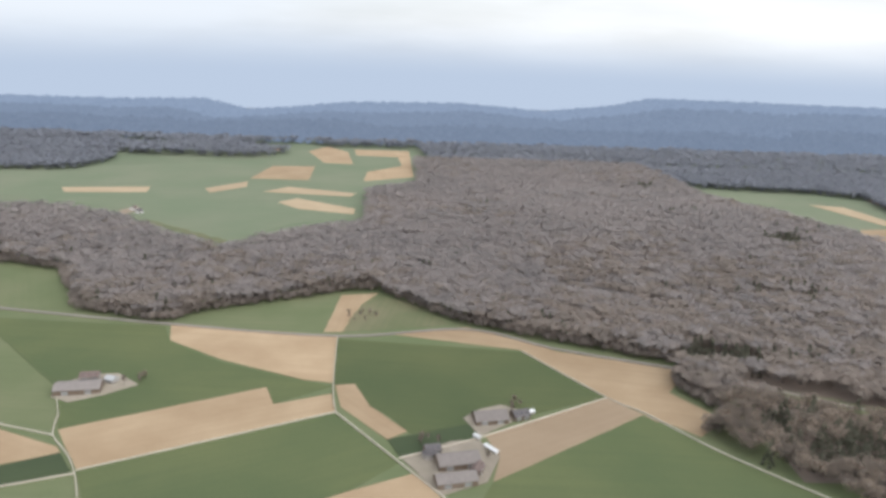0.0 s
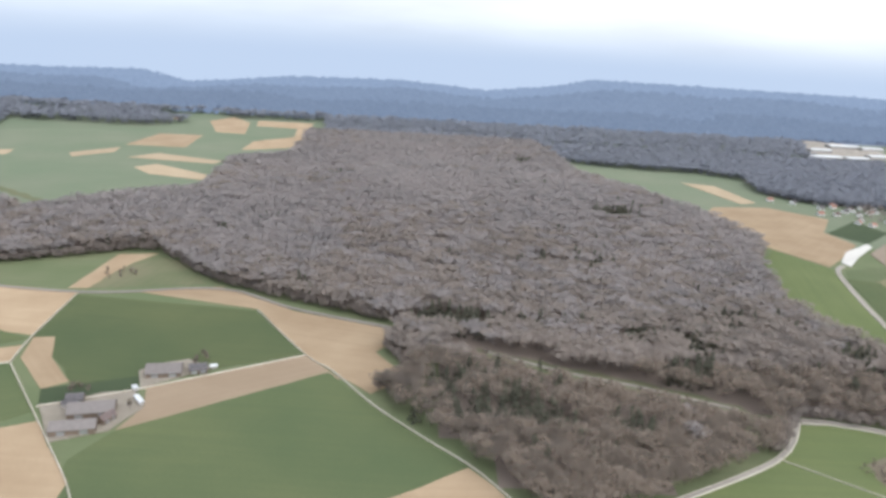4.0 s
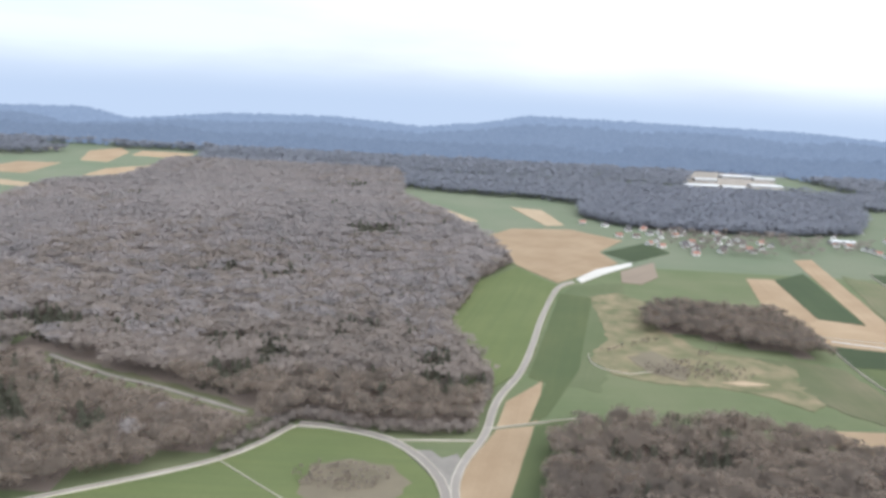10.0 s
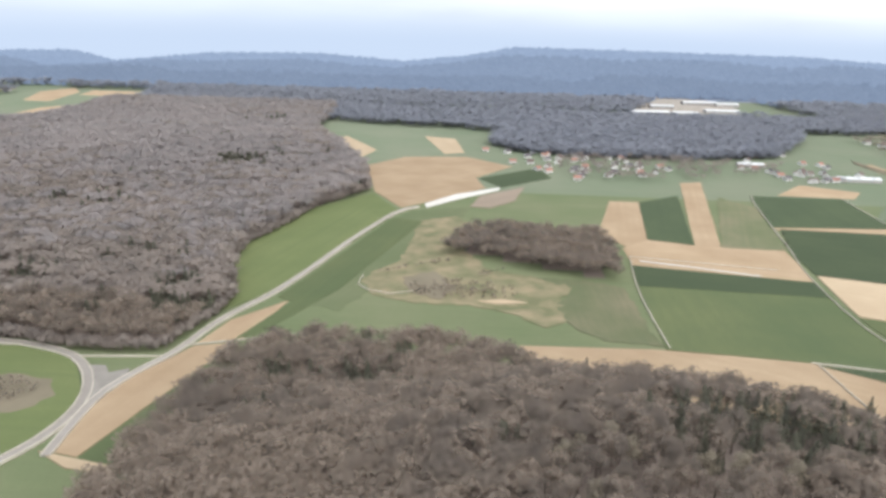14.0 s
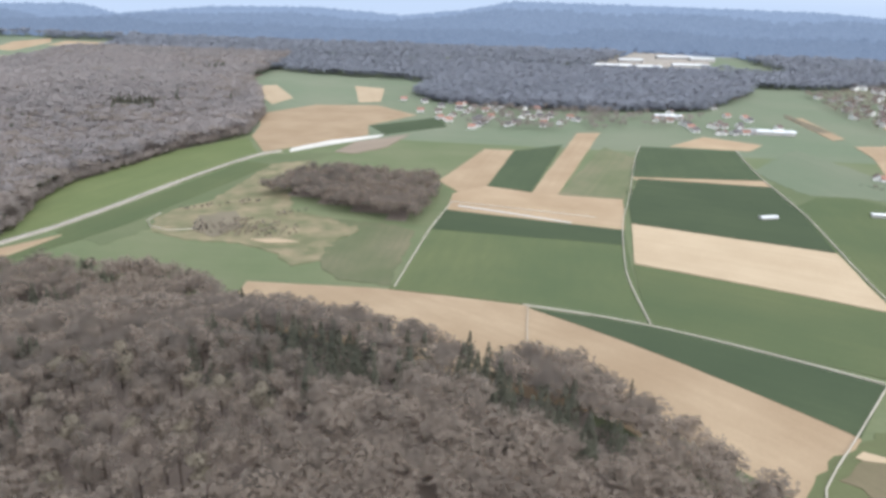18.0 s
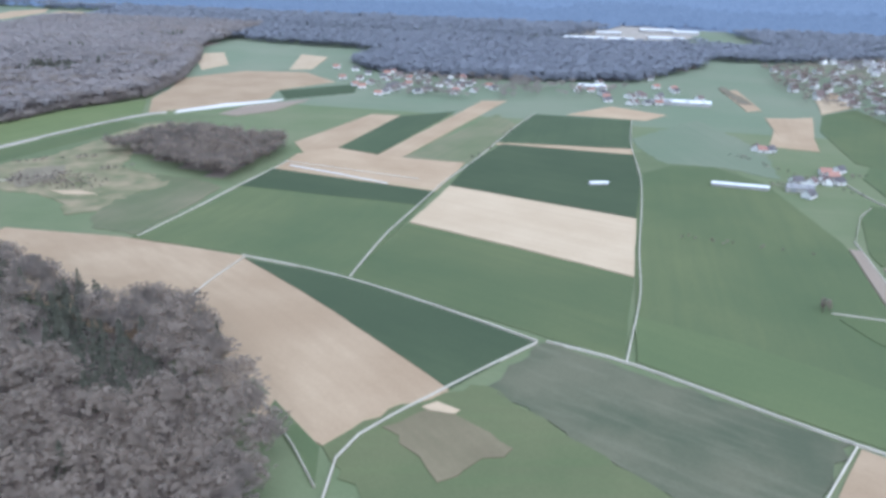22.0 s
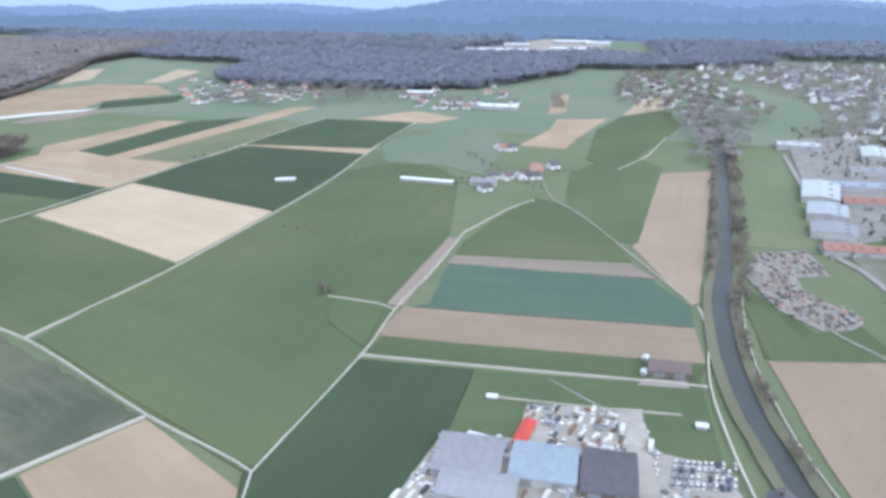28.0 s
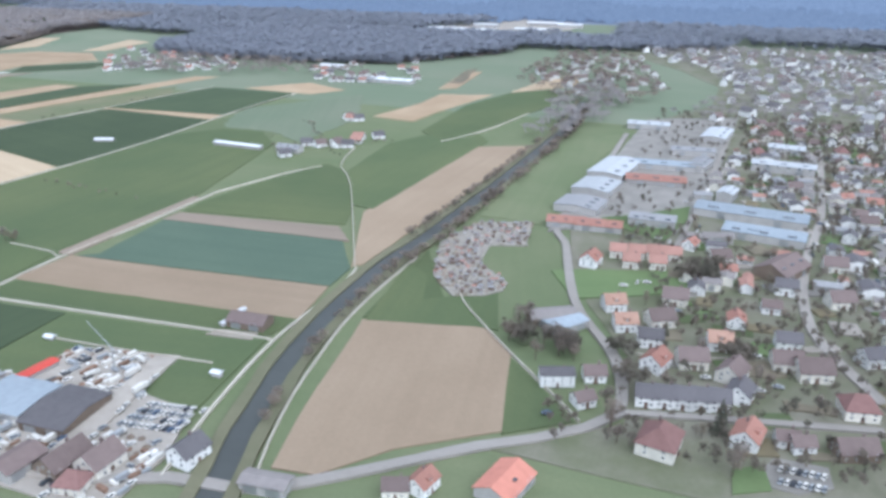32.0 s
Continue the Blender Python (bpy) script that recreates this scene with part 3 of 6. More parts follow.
field("loam", (22.6, 277.6), (79.7, 315.9), (98.3, 294.4), (23.5, 244.2), (27.4, 262.1))
field("green", (23.5, 244.2), (92.5, 300.0), (113.0, 272.0), (132.0, 250.8), (149.8, 232.0), (170.0, 198.0), (164.0, 170.0), (26.0, 176.0), (16.0, 224.0))
field("tan", (90.0, 186.0), (114.6, 204.0), (133.8, 217.6), (150.3, 230.8), (158.0, 221.0), (171.0, 199.0), (164.0, 176.0), (95.0, 172.0))
field("tan", (-28.6, 235.5), (-5.5, 248.5), (5.0, 233.0), (22.0, 212.0), (24.0, 176.0), (-70.0, 180.0), (-75.0, 205.0))
field("dirt", (-10.5, 258.7), (8.4, 272.5), (19.0, 274.8), (27.4, 262.1), (21.4, 244.0), (4.7, 234.5))
field("tan", (-172.3, 273.1), (-142.6, 260.5), (-139.2, 256.5), (-157.4, 246.5))
field("dark", (-156.7, 245.4), (-139.0, 256.1), (-129.1, 243.3), (-149.9, 233.4))
field("dirt", (-165.1, 301.5), (-167.3, 313.8), (-158.5, 325.2), (-146.2, 327.1), (-132.6, 315.8), (-143.3, 304.9), (-155.4, 296.6))
field("dirt", (13.9, 292.8), (21.5, 301.2), (31.0, 306.1), (43.6, 298.6), (20.3, 277.5))
field("tan", (-214.1, 854.2), (-208.6, 949.4), (-155.9, 954.7), (-147.1, 855.5))
field("pale", (-155.6, 727.4), (-140.5, 748.7), (-77.8, 707.4), (-76.6, 684.0), (-130.2, 699.2))
field("pale", (-181.8, 777.7), (-160.9, 810.4), (-85.0, 783.7), (-89.8, 766.4))
field("tan", (-187.4, 1091.1), (-168.1, 1151.5), (-131.6, 1096.5), (-111.0, 982.7), (-149.4, 987.1))
field("tan", (-125.8, 1124.6), (-44.7, 1124.8), (-29.0, 898.2), (-85.4, 859.3), (-87.0, 926.6), (-47.6, 980.6), (-57.0, 1059.1), (-115.5, 1064.6))
field("pale", (-244.9, 786.4), (-211.6, 835.0), (-204.9, 803.3), (-232.8, 765.6))
field("pale", (-385.9, 769.2), (-301.8, 786.5), (-294.8, 757.5), (-372.4, 745.5))
field("olive", (-250.3, 639.4), (-163.5, 575.7), (-164.9, 568.0), (-244.6, 624.4))
field("tan", (-260.2, 1092.9), (-243.1, 1125.7), (-234.7, 1094.8))
field("brown", (-286.8, 668.9), (-278.7, 692.0), (-267.9, 672.9), (-277.1, 655.7))
field("pasture", (-503.1, 860.6), (-238.0, 997.8), (-185.5, 1135.0), (-33.7, 1153.1), (-20.1, 890.7), (-74.9, 830.1), (-64.0, 676.1), (-125.5, 641.7), (-164.9, 571.2), (-229.5, 617.2), (-282.1, 678.3), (-428.7, 728.4))
field("meadow", (-296.4, 493.5), (-245.2, 482.2), (-203.1, 411.0), (-250.1, 411.3))
field("green", (-240.6, 394.4), (-146.1, 388.8), (-136.5, 368.2), (-101.8, 342.9), (-46.1, 320.1), (-68.5, 301.6), (-75.4, 318.4), (-148.7, 274.3), (-169.8, 313.6), (-227.8, 371.6))
field("olive", (157.7, 333.7), (195.0, 317.8), (226.1, 306.6), (266.5, 286.3), (268.1, 279.5), (226.2, 293.4), (195.9, 305.3), (162.6, 323.6))
field("lush", (205.3, 205.3), (215.0, 213.2), (264.8, 244.5), (285.1, 271.7), (304.7, 273.7), (325.5, 262.5), (341.5, 236.5), (342.0, 212.0), (334.0, 198.0), (322.0, 186.0), (300.0, 170.0), (262.0, 150.0), (180.0, 150.0), (184.0, 186.0))
field("tan", (361.8, 281.0), (367.1, 306.2), (384.9, 331.3), (378.1, 287.5))
field("tan", (346.4, 205.9), (347.4, 235.2), (350.6, 252.4), (362.0, 280.0), (376.9, 284.7), (357.9, 203.5))
field("green", (358.3, 204.1), (377.6, 284.7), (394.7, 296.7), (382.1, 270.7), (374.1, 195.2), (364.9, 190.6))
field("pale", (345.5, 205.2), (370.9, 199.9), (371.8, 196.2), (357.4, 197.9))
field("meadow", (419.6, 496.9), (459.7, 512.6), (430.0, 381.2), (409.5, 321.6), (386.5, 331.6), (377.4, 341.1))
field("lush", (340.8, 381.9), (339.4, 408.1), (358.7, 492.0), (388.3, 540.1), (413.3, 494.1), (376.0, 340.9), (360.1, 317.0), (352.7, 347.1))
field("tan", (362.0, 632.0), (394.0, 684.0), (447.0, 694.0), (488.0, 656.0), (459.0, 606.0), (467.0, 570.0), (428.0, 521.0), (413.0, 504.0), (388.0, 548.0), (380.0, 585.0))
field("pale", (399.4, 800.0), (432.0, 790.0), (445.0, 713.0), (427.0, 704.0))
field("pale", (306.0, 773.0), (322.0, 785.0), (364.0, 712.0), (356.5, 676.0), (331.0, 716.0))
field("dark", (461.0, 604.0), (508.0, 652.0), (518.0, 615.0), (479.0, 575.0))
field("brown", (464.0, 545.0), (496.0, 579.0), (488.0, 534.0), (471.0, 511.0), (458.0, 514.0))
field("pasture", (279.1, 921.2), (401.0, 850.8), (437.8, 716.6), (362.2, 628.1), (329.8, 718.3), (286.2, 804.4))
field("sheet", (427.5, 516.0), (446.0, 546.0), (478.0, 574.0), (476.0, 564.0), (449.0, 533.0), (429.5, 507.0))
field("scrub", (412.0, 361.6), (415.9, 376.3), (426.3, 394.0), (428.1, 435.6), (429.0, 475.4), (450.3, 486.6), (466.1, 462.6), (459.0, 418.3), (473.4, 383.8), (493.0, 378.4), (514.0, 366.0), (505.8, 345.4), (509.9, 320.7), (497.4, 309.9), (483.9, 325.2), (464.1, 335.1), (449.2, 333.5), (433.7, 337.5), (420.0, 343.2))
field("olive", (492.9, 375.9), (520.1, 374.8), (537.6, 364.8), (539.5, 306.5), (541.5, 292.7), (518.7, 297.5), (508.9, 310.7), (502.9, 339.1), (512.3, 361.7))
field("pale", (467.9, 339.5), (479.4, 342.9), (490.9, 339.7), (476.6, 336.4))
field("brush", (431.1, 368.1), (445.3, 378.4), (458.0, 355.3), (451.3, 339.5), (436.1, 348.9))
field("green", (411.1, 478.3), (430.6, 471.0), (404.2, 348.5), (383.0, 294.5), (374.9, 286.7), (386.7, 329.8), (379.0, 334.7))
field("brush", (295.8, 227.1), (296.6, 244.1), (309.8, 250.8), (324.7, 248.2), (332.1, 237.2), (326.4, 226.7), (308.4, 221.5))
field("tan", (486.0, 290.5), (536.4, 289.2), (590.0, 279.7), (676.5, 213.6), (676.1, 210.6), (666.4, 197.6), (662.4, 190.4), (660.4, 183.9), (632.0, 193.0), (612.0, 207.0), (585.0, 206.0), (545.0, 220.0), (512.0, 232.0), (497.0, 246.0), (490.0, 268.0))
field("dark", (592.0, 277.1), (631.0, 269.3), (694.8, 244.1), (676.5, 213.6), (644.6, 237.0))
field("green", (541.0, 288.9), (546.4, 404.1), (633.8, 387.2), (632.2, 336.8), (630.8, 268.2), (593.5, 280.7))
field("dark", (546.6, 402.1), (633.4, 386.2), (632.1, 363.8), (544.6, 369.6))
field("tan", (535.0, 456.7), (554.0, 543.8), (574.5, 544.8), (563.4, 451.3), (549.6, 435.1))
field("tan", (588.6, 443.3), (617.4, 613.8), (635.0, 619.7), (602.8, 442.2))
field("tan", (547.2, 402.2), (546.3, 432.6), (563.4, 451.3), (588.6, 443.3), (637.4, 440.5), (633.8, 387.2))
field("sheet", (552.0, 409.0), (581.0, 401.0), (609.0, 391.8), (609.0, 393.4), (581.0, 402.8), (552.0, 410.8))
field("dark", (563.4, 451.3), (573.9, 542.9), (605.9, 568.8), (588.3, 444.7))
field("olive", (602.8, 442.2), (634.3, 568.5), (656.7, 535.1), (637.4, 440.5))
field("green", (633.1, 338.0), (722.1, 305.4), (718.1, 242.0), (631.0, 269.3))
field("pale", (633.8, 339.3), (638.2, 397.3), (724.2, 372.2), (722.2, 306.0))
field("dark", (638.0, 399.0), (640.4, 441.6), (650.5, 486.4), (724.7, 483.3), (727.1, 426.9), (724.1, 374.0))
field("tan", (645.4, 489.5), (723.9, 497.2), (724.9, 484.4), (648.3, 485.0))
field("dark", (653.2, 539.2), (660.2, 576.7), (724.6, 576.2), (723.9, 497.2), (645.4, 489.5))
field("tan", (821.6, 610.3), (848.3, 625.2), (827.5, 522.8), (803.5, 527.3))
field("tan", (681.1, 582.6), (710.8, 621.2), (748.4, 602.0), (734.4, 579.1))
field("green", (721.5, 241.4), (722.6, 302.2), (724.4, 402.3), (726.5, 444.1), (744.1, 466.4), (766.0, 469.0), (787.2, 444.9), (803.8, 363.9), (803.7, 344.1), (801.2, 295.5), (805.7, 292.0), (805.6, 261.6), (803.4, 210.0), (801.6, 208.7))
field("meadow", (724.3, 485.3), (753.6, 550.5), (786.6, 427.7), (724.5, 428.1))
field("grey", (685.4, 218.0), (697.2, 245.6), (769.9, 220.8), (748.8, 180.7), (744.2, 179.2), (720.1, 195.4))
field("rough", (654.8, 185.5), (660.6, 195.8), (675.8, 211.9), (685.4, 218.0), (720.1, 195.4), (745.2, 176.8), (681.7, 157.2))
field("fallow", (665.4, 194.8), (677.7, 206.1), (694.5, 195.8), (681.0, 181.2))
field("tan", (759.5, 195.4), (771.4, 219.3), (806.1, 202.0), (805.9, 194.1), (775.7, 185.5))
field("dark", (748.9, 180.4), (759.1, 194.6), (775.8, 184.8), (749.4, 177.4))
field("pale", (672.1, 204.6), (675.0, 207.6), (680.8, 205.9), (679.5, 204.0), (674.2, 203.8))
field("green", (624.3, 209.0), (640.5, 196.1), (654.2, 185.2), (657.1, 174.9), (653.7, 178.1), (640.3, 191.7))
field("brush", (804.7, 660.2), (796.6, 727.0), (800.8, 741.7), (814.9, 662.9))
field("tan", (864.1, 689.7), (887.8, 741.1), (894.1, 684.0), (863.2, 662.7))
field("fresh", (784.3, 290.5), (802.2, 291.3), (805.4, 265.6), (791.0, 276.8))
field("green", (810.7, 355.8), (819.3, 398.0), (829.1, 421.4), (850.1, 409.1), (868.3, 363.6), (872.4, 350.8), (811.4, 343.4))
field("brown", (802.1, 294.4), (804.2, 358.5), (808.5, 358.0), (807.1, 293.8))
field("loam", (806.0, 275.0), (807.4, 294.1), (891.2, 301.7), (893.5, 280.8), (807.9, 273.8))
field("teal", (814.3, 298.3), (811.3, 334.3), (878.7, 336.1), (891.0, 316.4), (891.3, 302.5), (809.3, 294.7))
field("brown", (810.7, 332.5), (811.6, 340.8), (871.3, 348.0), (880.8, 336.5))
field("loam", (872.4, 365.8), (882.0, 478.1), (907.6, 490.8), (893.4, 320.1), (890.7, 317.6))
field("dark", (806.2, 259.4), (836.5, 262.2), (837.3, 212.5), (836.2, 208.8), (804.5, 199.3), (801.1, 207.8))
field("green", (836.5, 262.2), (891.8, 268.9), (895.1, 233.3), (896.5, 224.7), (836.2, 208.8), (837.3, 212.5))
field("green", (807.9, 273.8), (893.5, 280.8), (891.3, 270.1), (806.7, 262.3))
field("dirt", (878.6, 268.8), (888.3, 270.2), (888.7, 266.6), (876.5, 265.1))
field("loam", (918.9, 225.8), (915.4, 242.1), (908.9, 286.4), (938.1, 295.0), (949.4, 281.7), (955.4, 251.4), (937.7, 238.8), (927.5, 226.8))
field("green", (949.7, 280.5), (968.3, 259.6), (955.7, 250.5))
field("green", (908.3, 287.8), (907.7, 338.8), (925.1, 304.5), (935.2, 295.0))
field("tan", (813.7, 524.8), (814.7, 612.4), (841.1, 619.0), (830.2, 522.5))
field("meadow", (936.4, 375.6), (940.8, 459.2), (947.0, 534.9), (908.7, 502.8), (912.1, 403.1), (912.8, 377.6))
field("meadow", (918.7, 358.0), (937.4, 370.6), (948.1, 355.8), (957.0, 315.5), (951.5, 287.6), (935.6, 299.9))
field("paved", (939.5, 369.2), (947.2, 472.3), (953.8, 578.3), (1003.5, 604.0), (995.0, 485.5), (981.0, 381.7), (956.2, 384.7))
field("paved", (1003.9, 256.7), (1006.0, 260.5), (1015.2, 260.8), (1015.4, 254.7), (1009.6, 251.0), (1005.0, 251.2))
field("lawn", (998.4, 254.2), (1003.9, 257.6), (1005.0, 250.4), (998.4, 246.9))
field("lawn", (948.0, 335.3), (957.5, 318.3), (970.3, 324.1), (991.8, 336.3), (991.6, 351.0), (953.5, 338.6))
field("lawn", (954.2, 390.5), (965.3, 397.9), (984.1, 415.5), (984.1, 399.4), (977.6, 372.5), (959.6, 384.0))
field("green", (838.5, 467.6), (862.0, 525.0), (883.2, 491.0), (874.1, 370.0), (864.5, 372.0), (842.0, 415.4))
field("green", (843.5, 501.0), (843.0, 580.0), (856.5, 635.0), (886.0, 664.0), (896.0, 613.0), (884.7, 566.0), (861.2, 483.0))
field("tan", (797.5, 720.0), (811.0, 724.0), (817.0, 640.0), (806.0, 632.0))
field("pale", (857.0, 638.0), (868.0, 710.0), (888.0, 705.0), (886.5, 673.0))
field("pasture", (727.0, 500.0), (724.0, 524.0), (768.0, 590.0), (798.0, 515.0), (796.0, 455.0), (772.0, 470.0), (742.0, 470.0))
field("yard", (621.4, 1098.5), (719.4, 1259.2), (794.0, 1234.4), (810.9, 1127.3), (775.7, 1063.0), (691.7, 1042.4))
field("green", (905.6, 326.9), (914.6, 319.3), (919.2, 303.2), (936.8, 316.0), (943.3, 292.9), (937.3, 292.7), (910.0, 286.4))

field("fresh", (721.5, 272.0), (750.7, 263.8), (776.3, 252.4), (804.0, 239.0), (803.0, 211.5), (801.5, 210.5), (772.0, 222.0), (722.0, 242.5))

field("paved", (331.0, 259.5), (337.5, 260.0), (341.5, 254.5), (347.0, 258.5), (349.0, 252.0), (348.2, 240.0), (347.6, 228.0), (343.5, 226.0), (341.0, 240.0))

# ---- roads and tracks ----
track(2.2, (-161.9, 300.0), (-153.9, 285.0), (-148.7, 269.7), (-135.5, 254.6), (-126.7, 241.5), (-119.6, 227.8))
track(2, (-174.3, 276.7), (-148.2, 268.9))
track(2, (-149.4, 232.3), (-127.0, 242.2))
track(1.6, (-127.5, 244.1), (-40.9, 294.5))
track(2.2, (-40.5, 294.5), (-45.3, 321.4), (-51.2, 379.8))
track(2.2, (-40.5, 294.5), (6.9, 231.6), (24.0, 208.0), (40.0, 180.0))
track(3, (-249.1, 409.5), (-144.1, 391.8), (-51.3, 381.5), (18.6, 396.9), (65.4, 372.1), (126.5, 349.6))
track(2.2, (-11.5, 258.6), (17.9, 274.7), (80.2, 315.9))
track(2.2, (46.4, 368.0), (80.2, 315.9), (93.6, 301.9), (113.9, 272.7), (132.7, 251.3), (150.2, 232.9), (158.5, 221.5), (172.0, 200.0))
track(3.4, (161.8, 329.7), (195.5, 311.4), (224.9, 300.4), (264.5, 282.3))
track(3.2, (176.0, 182.0), (204.1, 206.3), (214.8, 213.8), (264.8, 245.3), (285.1, 274.0))
track(5.5, (286.6, 275.3), (297.0, 274.6), (308.3, 271.8), (322.3, 266.0), (333.9, 254.0), (341.4, 239.1), (343.8, 225.2), (342.2, 210.8), (337.0, 198.0), (328.0, 184.0), (312.0, 168.0))
track(4.6, (349.0, 203.0), (346.6, 227.0), (346.8, 241.4), (350.8, 257.0), (357.3, 274.3), (363.6, 306.7), (375.6, 339.5), (384.5, 376.2), (394.5, 424.9), (411.5, 489.5), (424.0, 507.0))
track(1.9, (322.0, 266.4), (338.0, 268.0), (354.6, 269.5))
track(1.6, (591.8, 277.9), (592.3, 250.8), (594.0, 232.0))
track(1.5, (356.8, 279.2), (397.8, 294.2))
track(1.5, (264.8, 245.3), (295.6, 220.5), (322.3, 200.6), (340.0, 187.0))
track(1.6, (411.7, 368.6), (411.5, 355.9), (417.0, 348.5), (427.7, 344.5), (438.4, 348.7))
track(1.3, (384.4, 258.8), (381.0, 243.5), (379.0, 232.1))
track(2.2, (542.6, 291.0), (543.3, 362.2), (547.9, 416.5))
track(2.4, (631.9, 270.6), (629.5, 313.1), (629.9, 339.6), (634.1, 400.0), (641.4, 447.3), (653.2, 539.2), (660.2, 576.7))
track(2.4, (590.0, 279.7), (631.0, 269.3), (694.9, 245.0))
track(2.2, (719.0, 241.4), (723.8, 290.0), (724.6, 333.8), (727.6, 426.9), (723.7, 505.6), (724.6, 576.2))
track(2.2, (694.8, 244.1), (676.7, 215.2), (666.1, 199.1), (661.2, 190.9), (658.9, 182.4), (660.3, 171.0), (663.8, 160.3))
track(2.2, (697.2, 245.6), (721.9, 240.5), (770.6, 220.6), (802.8, 208.9), (805.9, 198.7))
track(2.2, (749.4, 180.4), (770.7, 220.0))
track(2.2, (802.8, 208.9), (806.3, 261.9), (805.6, 291.2), (807.9, 323.3), (808.7, 367.9))
track(0.8, (808.7, 366.5), (813.0, 380.6), (820.5, 403.0), (828.4, 417.0))
track(1.5, (861.4, 481.0), (875.2, 516.1), (885.5, 569.3))
track(1.5, (782.7, 294.6), (799.7, 293.8), (805.6, 291.2))
track(1.8, (805.6, 261.5), (841.5, 264.6), (864.8, 266.6), (880.5, 267.8), (893.1, 268.5))
track(1.2, (546.7, 416.8), (621.3, 403.9))
track(1.3, (623.6, 208.2), (637.5, 195.0), (648.7, 183.8), (657.7, 173.4))
track(2.6, (902.1, 216.6), (897.8, 236.0), (893.8, 268.5), (894.9, 300.1), (892.9, 316.6))
track(1.6, (918.1, 221.4), (914.3, 232.9), (910.2, 249.5), (907.8, 265.0), (905.6, 282.0), (905.2, 304.0), (906.7, 331.0))
track(1.8, (891.6, 318.3), (852.3, 396.3), (834.7, 423.4), (826.9, 454.4))
track(4.5, (889.9, 210.7), (903.2, 216.9), (921.8, 220.9), (952.7, 245.0), (962.2, 251.1), (970.8, 258.0), (976.5, 265.7), (973.0, 287.8), (958.5, 316.1), (947.1, 361.2), (941.1, 377.1), (945.0, 432.4), (947.0, 534.9))
track(5, (1028.8, 288.3), (1017.8, 320.3), (1019.5, 364.1), (1030.3, 425.6), (1039.7, 531.1), (1042.3, 587.5))
track(3.5, (976.5, 265.7), (993.1, 269.9), (1027.0, 277.3))
track(1.6, (917.4, 354.5), (923.6, 327.7), (929.8, 306.1), (969.3, 260.0))
track(3, (979.6, 354.0), (983.9, 388.4), (998.0, 540.7))
track(2.5, (977.4, 292.4), (984.8, 292.4), (997.6, 297.7))
verges(0.42, 1.64, (286.6, 275.3), (297.0, 274.6), (308.3, 271.8), (322.3, 266.0), (333.9, 254.0), (341.4, 239.1), (343.8, 225.2), (342.2, 210.8), (337.0, 198.0), (328.0, 184.0), (312.0, 168.0))
verges(0.42, 1.38, (349.0, 203.0), (346.6, 227.0), (346.8, 241.4), (350.8, 257.0), (357.3, 274.3), (363.6, 306.7), (375.6, 339.5), (384.5, 376.2), (394.5, 424.9), (411.5, 489.5), (424.0, 507.0))
verges(0.42, 1.00, (176.0, 182.0), (204.1, 206.3), (214.8, 213.8), (264.8, 245.3), (285.1, 274.0))

# ---- trees ----
def crown_cards(seed, n, size, radius, tall, base, conifer=False, lobes=7, loose=0.52, infill=0, roof=0.42):
    """Twig sprays of one crown: small bent flakes that face outwards from several lobes, with gaps between them."""
    rng = np.random.default_rng(seed)
    if conifer:
        u = rng.random(n) ** 0.7
        ang, rad = rng.random(n) * 6.283, radius * u * (0.72 + 0.36 * rng.random(n))
        mid = np.stack([np.cos(ang) * rad, np.sin(ang) * rad, base + tall * (1 - u)], -1)
        nrm = np.stack([np.cos(ang), np.sin(ang), 0.75 + 0 * ang], -1)
    else:
        lc = rng.normal(size=(lobes, 3))
        lc /= np.linalg.norm(lc, axis=1)[:, None]
        lc *= np.array([radius * loose, radius * loose, tall * loose * 0.54])
        lc[:, 2] += base + tall * 0.52
        which = rng.integers(0, lobes, n)
        d = rng.normal(size=(n, 3))
        d[:, 2] += 0.35
        d /= np.linalg.norm(d, axis=1)[:, None]
        r = radius * (0.94 - loose - 0.10 + 0.22 * rng.random(n))[:, None]
        mid = lc[which] + d * r * np.array([1, 1, 0.85])
        nrm = d
        if infill:
            # lower twigs that reach across to the next tree
            a, q = rng.random(infill) * 6.283, radius * 1.2 * rng.random(infill) ** 0.5
            mid[:infill] = np.stack([np.cos(a) * q, np.sin(a) * q, base + tall * (roof + 0.2 * rng.random(infill))], -1)
            nrm[:infill] = (0, 0, 1)
    nrm = nrm + rng.normal(size=(n, 3)) * 0.24
    nrm /= np.linalg.norm(nrm, axis=1)[:, None]
    a = np.cross(nrm, rng.normal(size=(n, 3)))
    a /= np.linalg.norm(a, axis=1)[:, None]
    b = np.cross(nrm, a)
    s = size * (0.65 + 0.7 * rng.random((n, 1)))
    corner = [mid + a * s, mid + b * s * 0.55 - nrm * s * 0.2, mid - a * s * 0.9, mid - b * s * 0.6 + nrm * s * 0.1]
    co = np.stack(corner, 1).reshape(-1, 3)
    return co, np.arange(4 * n).reshape(-1, 4)


def cards_mesh(name, co, quads, mat):
    me = bpy.data.meshes.new(name)
    me.vertices.add(len(co)), me.loops.add(quads.size), me.polygons.add(len(quads))
    me.vertices.foreach_set("co", co.astype(np.float32).ravel())
    me.loops.foreach_set("vertex_index", quads.astype(np.int32).ravel())
    me.polygons.foreach_set("loop_start", np.arange(0, quads.size, 4, dtype=np.int32))
    me.update(calc_edges=True)
    me.materials.append(mat)
    return me


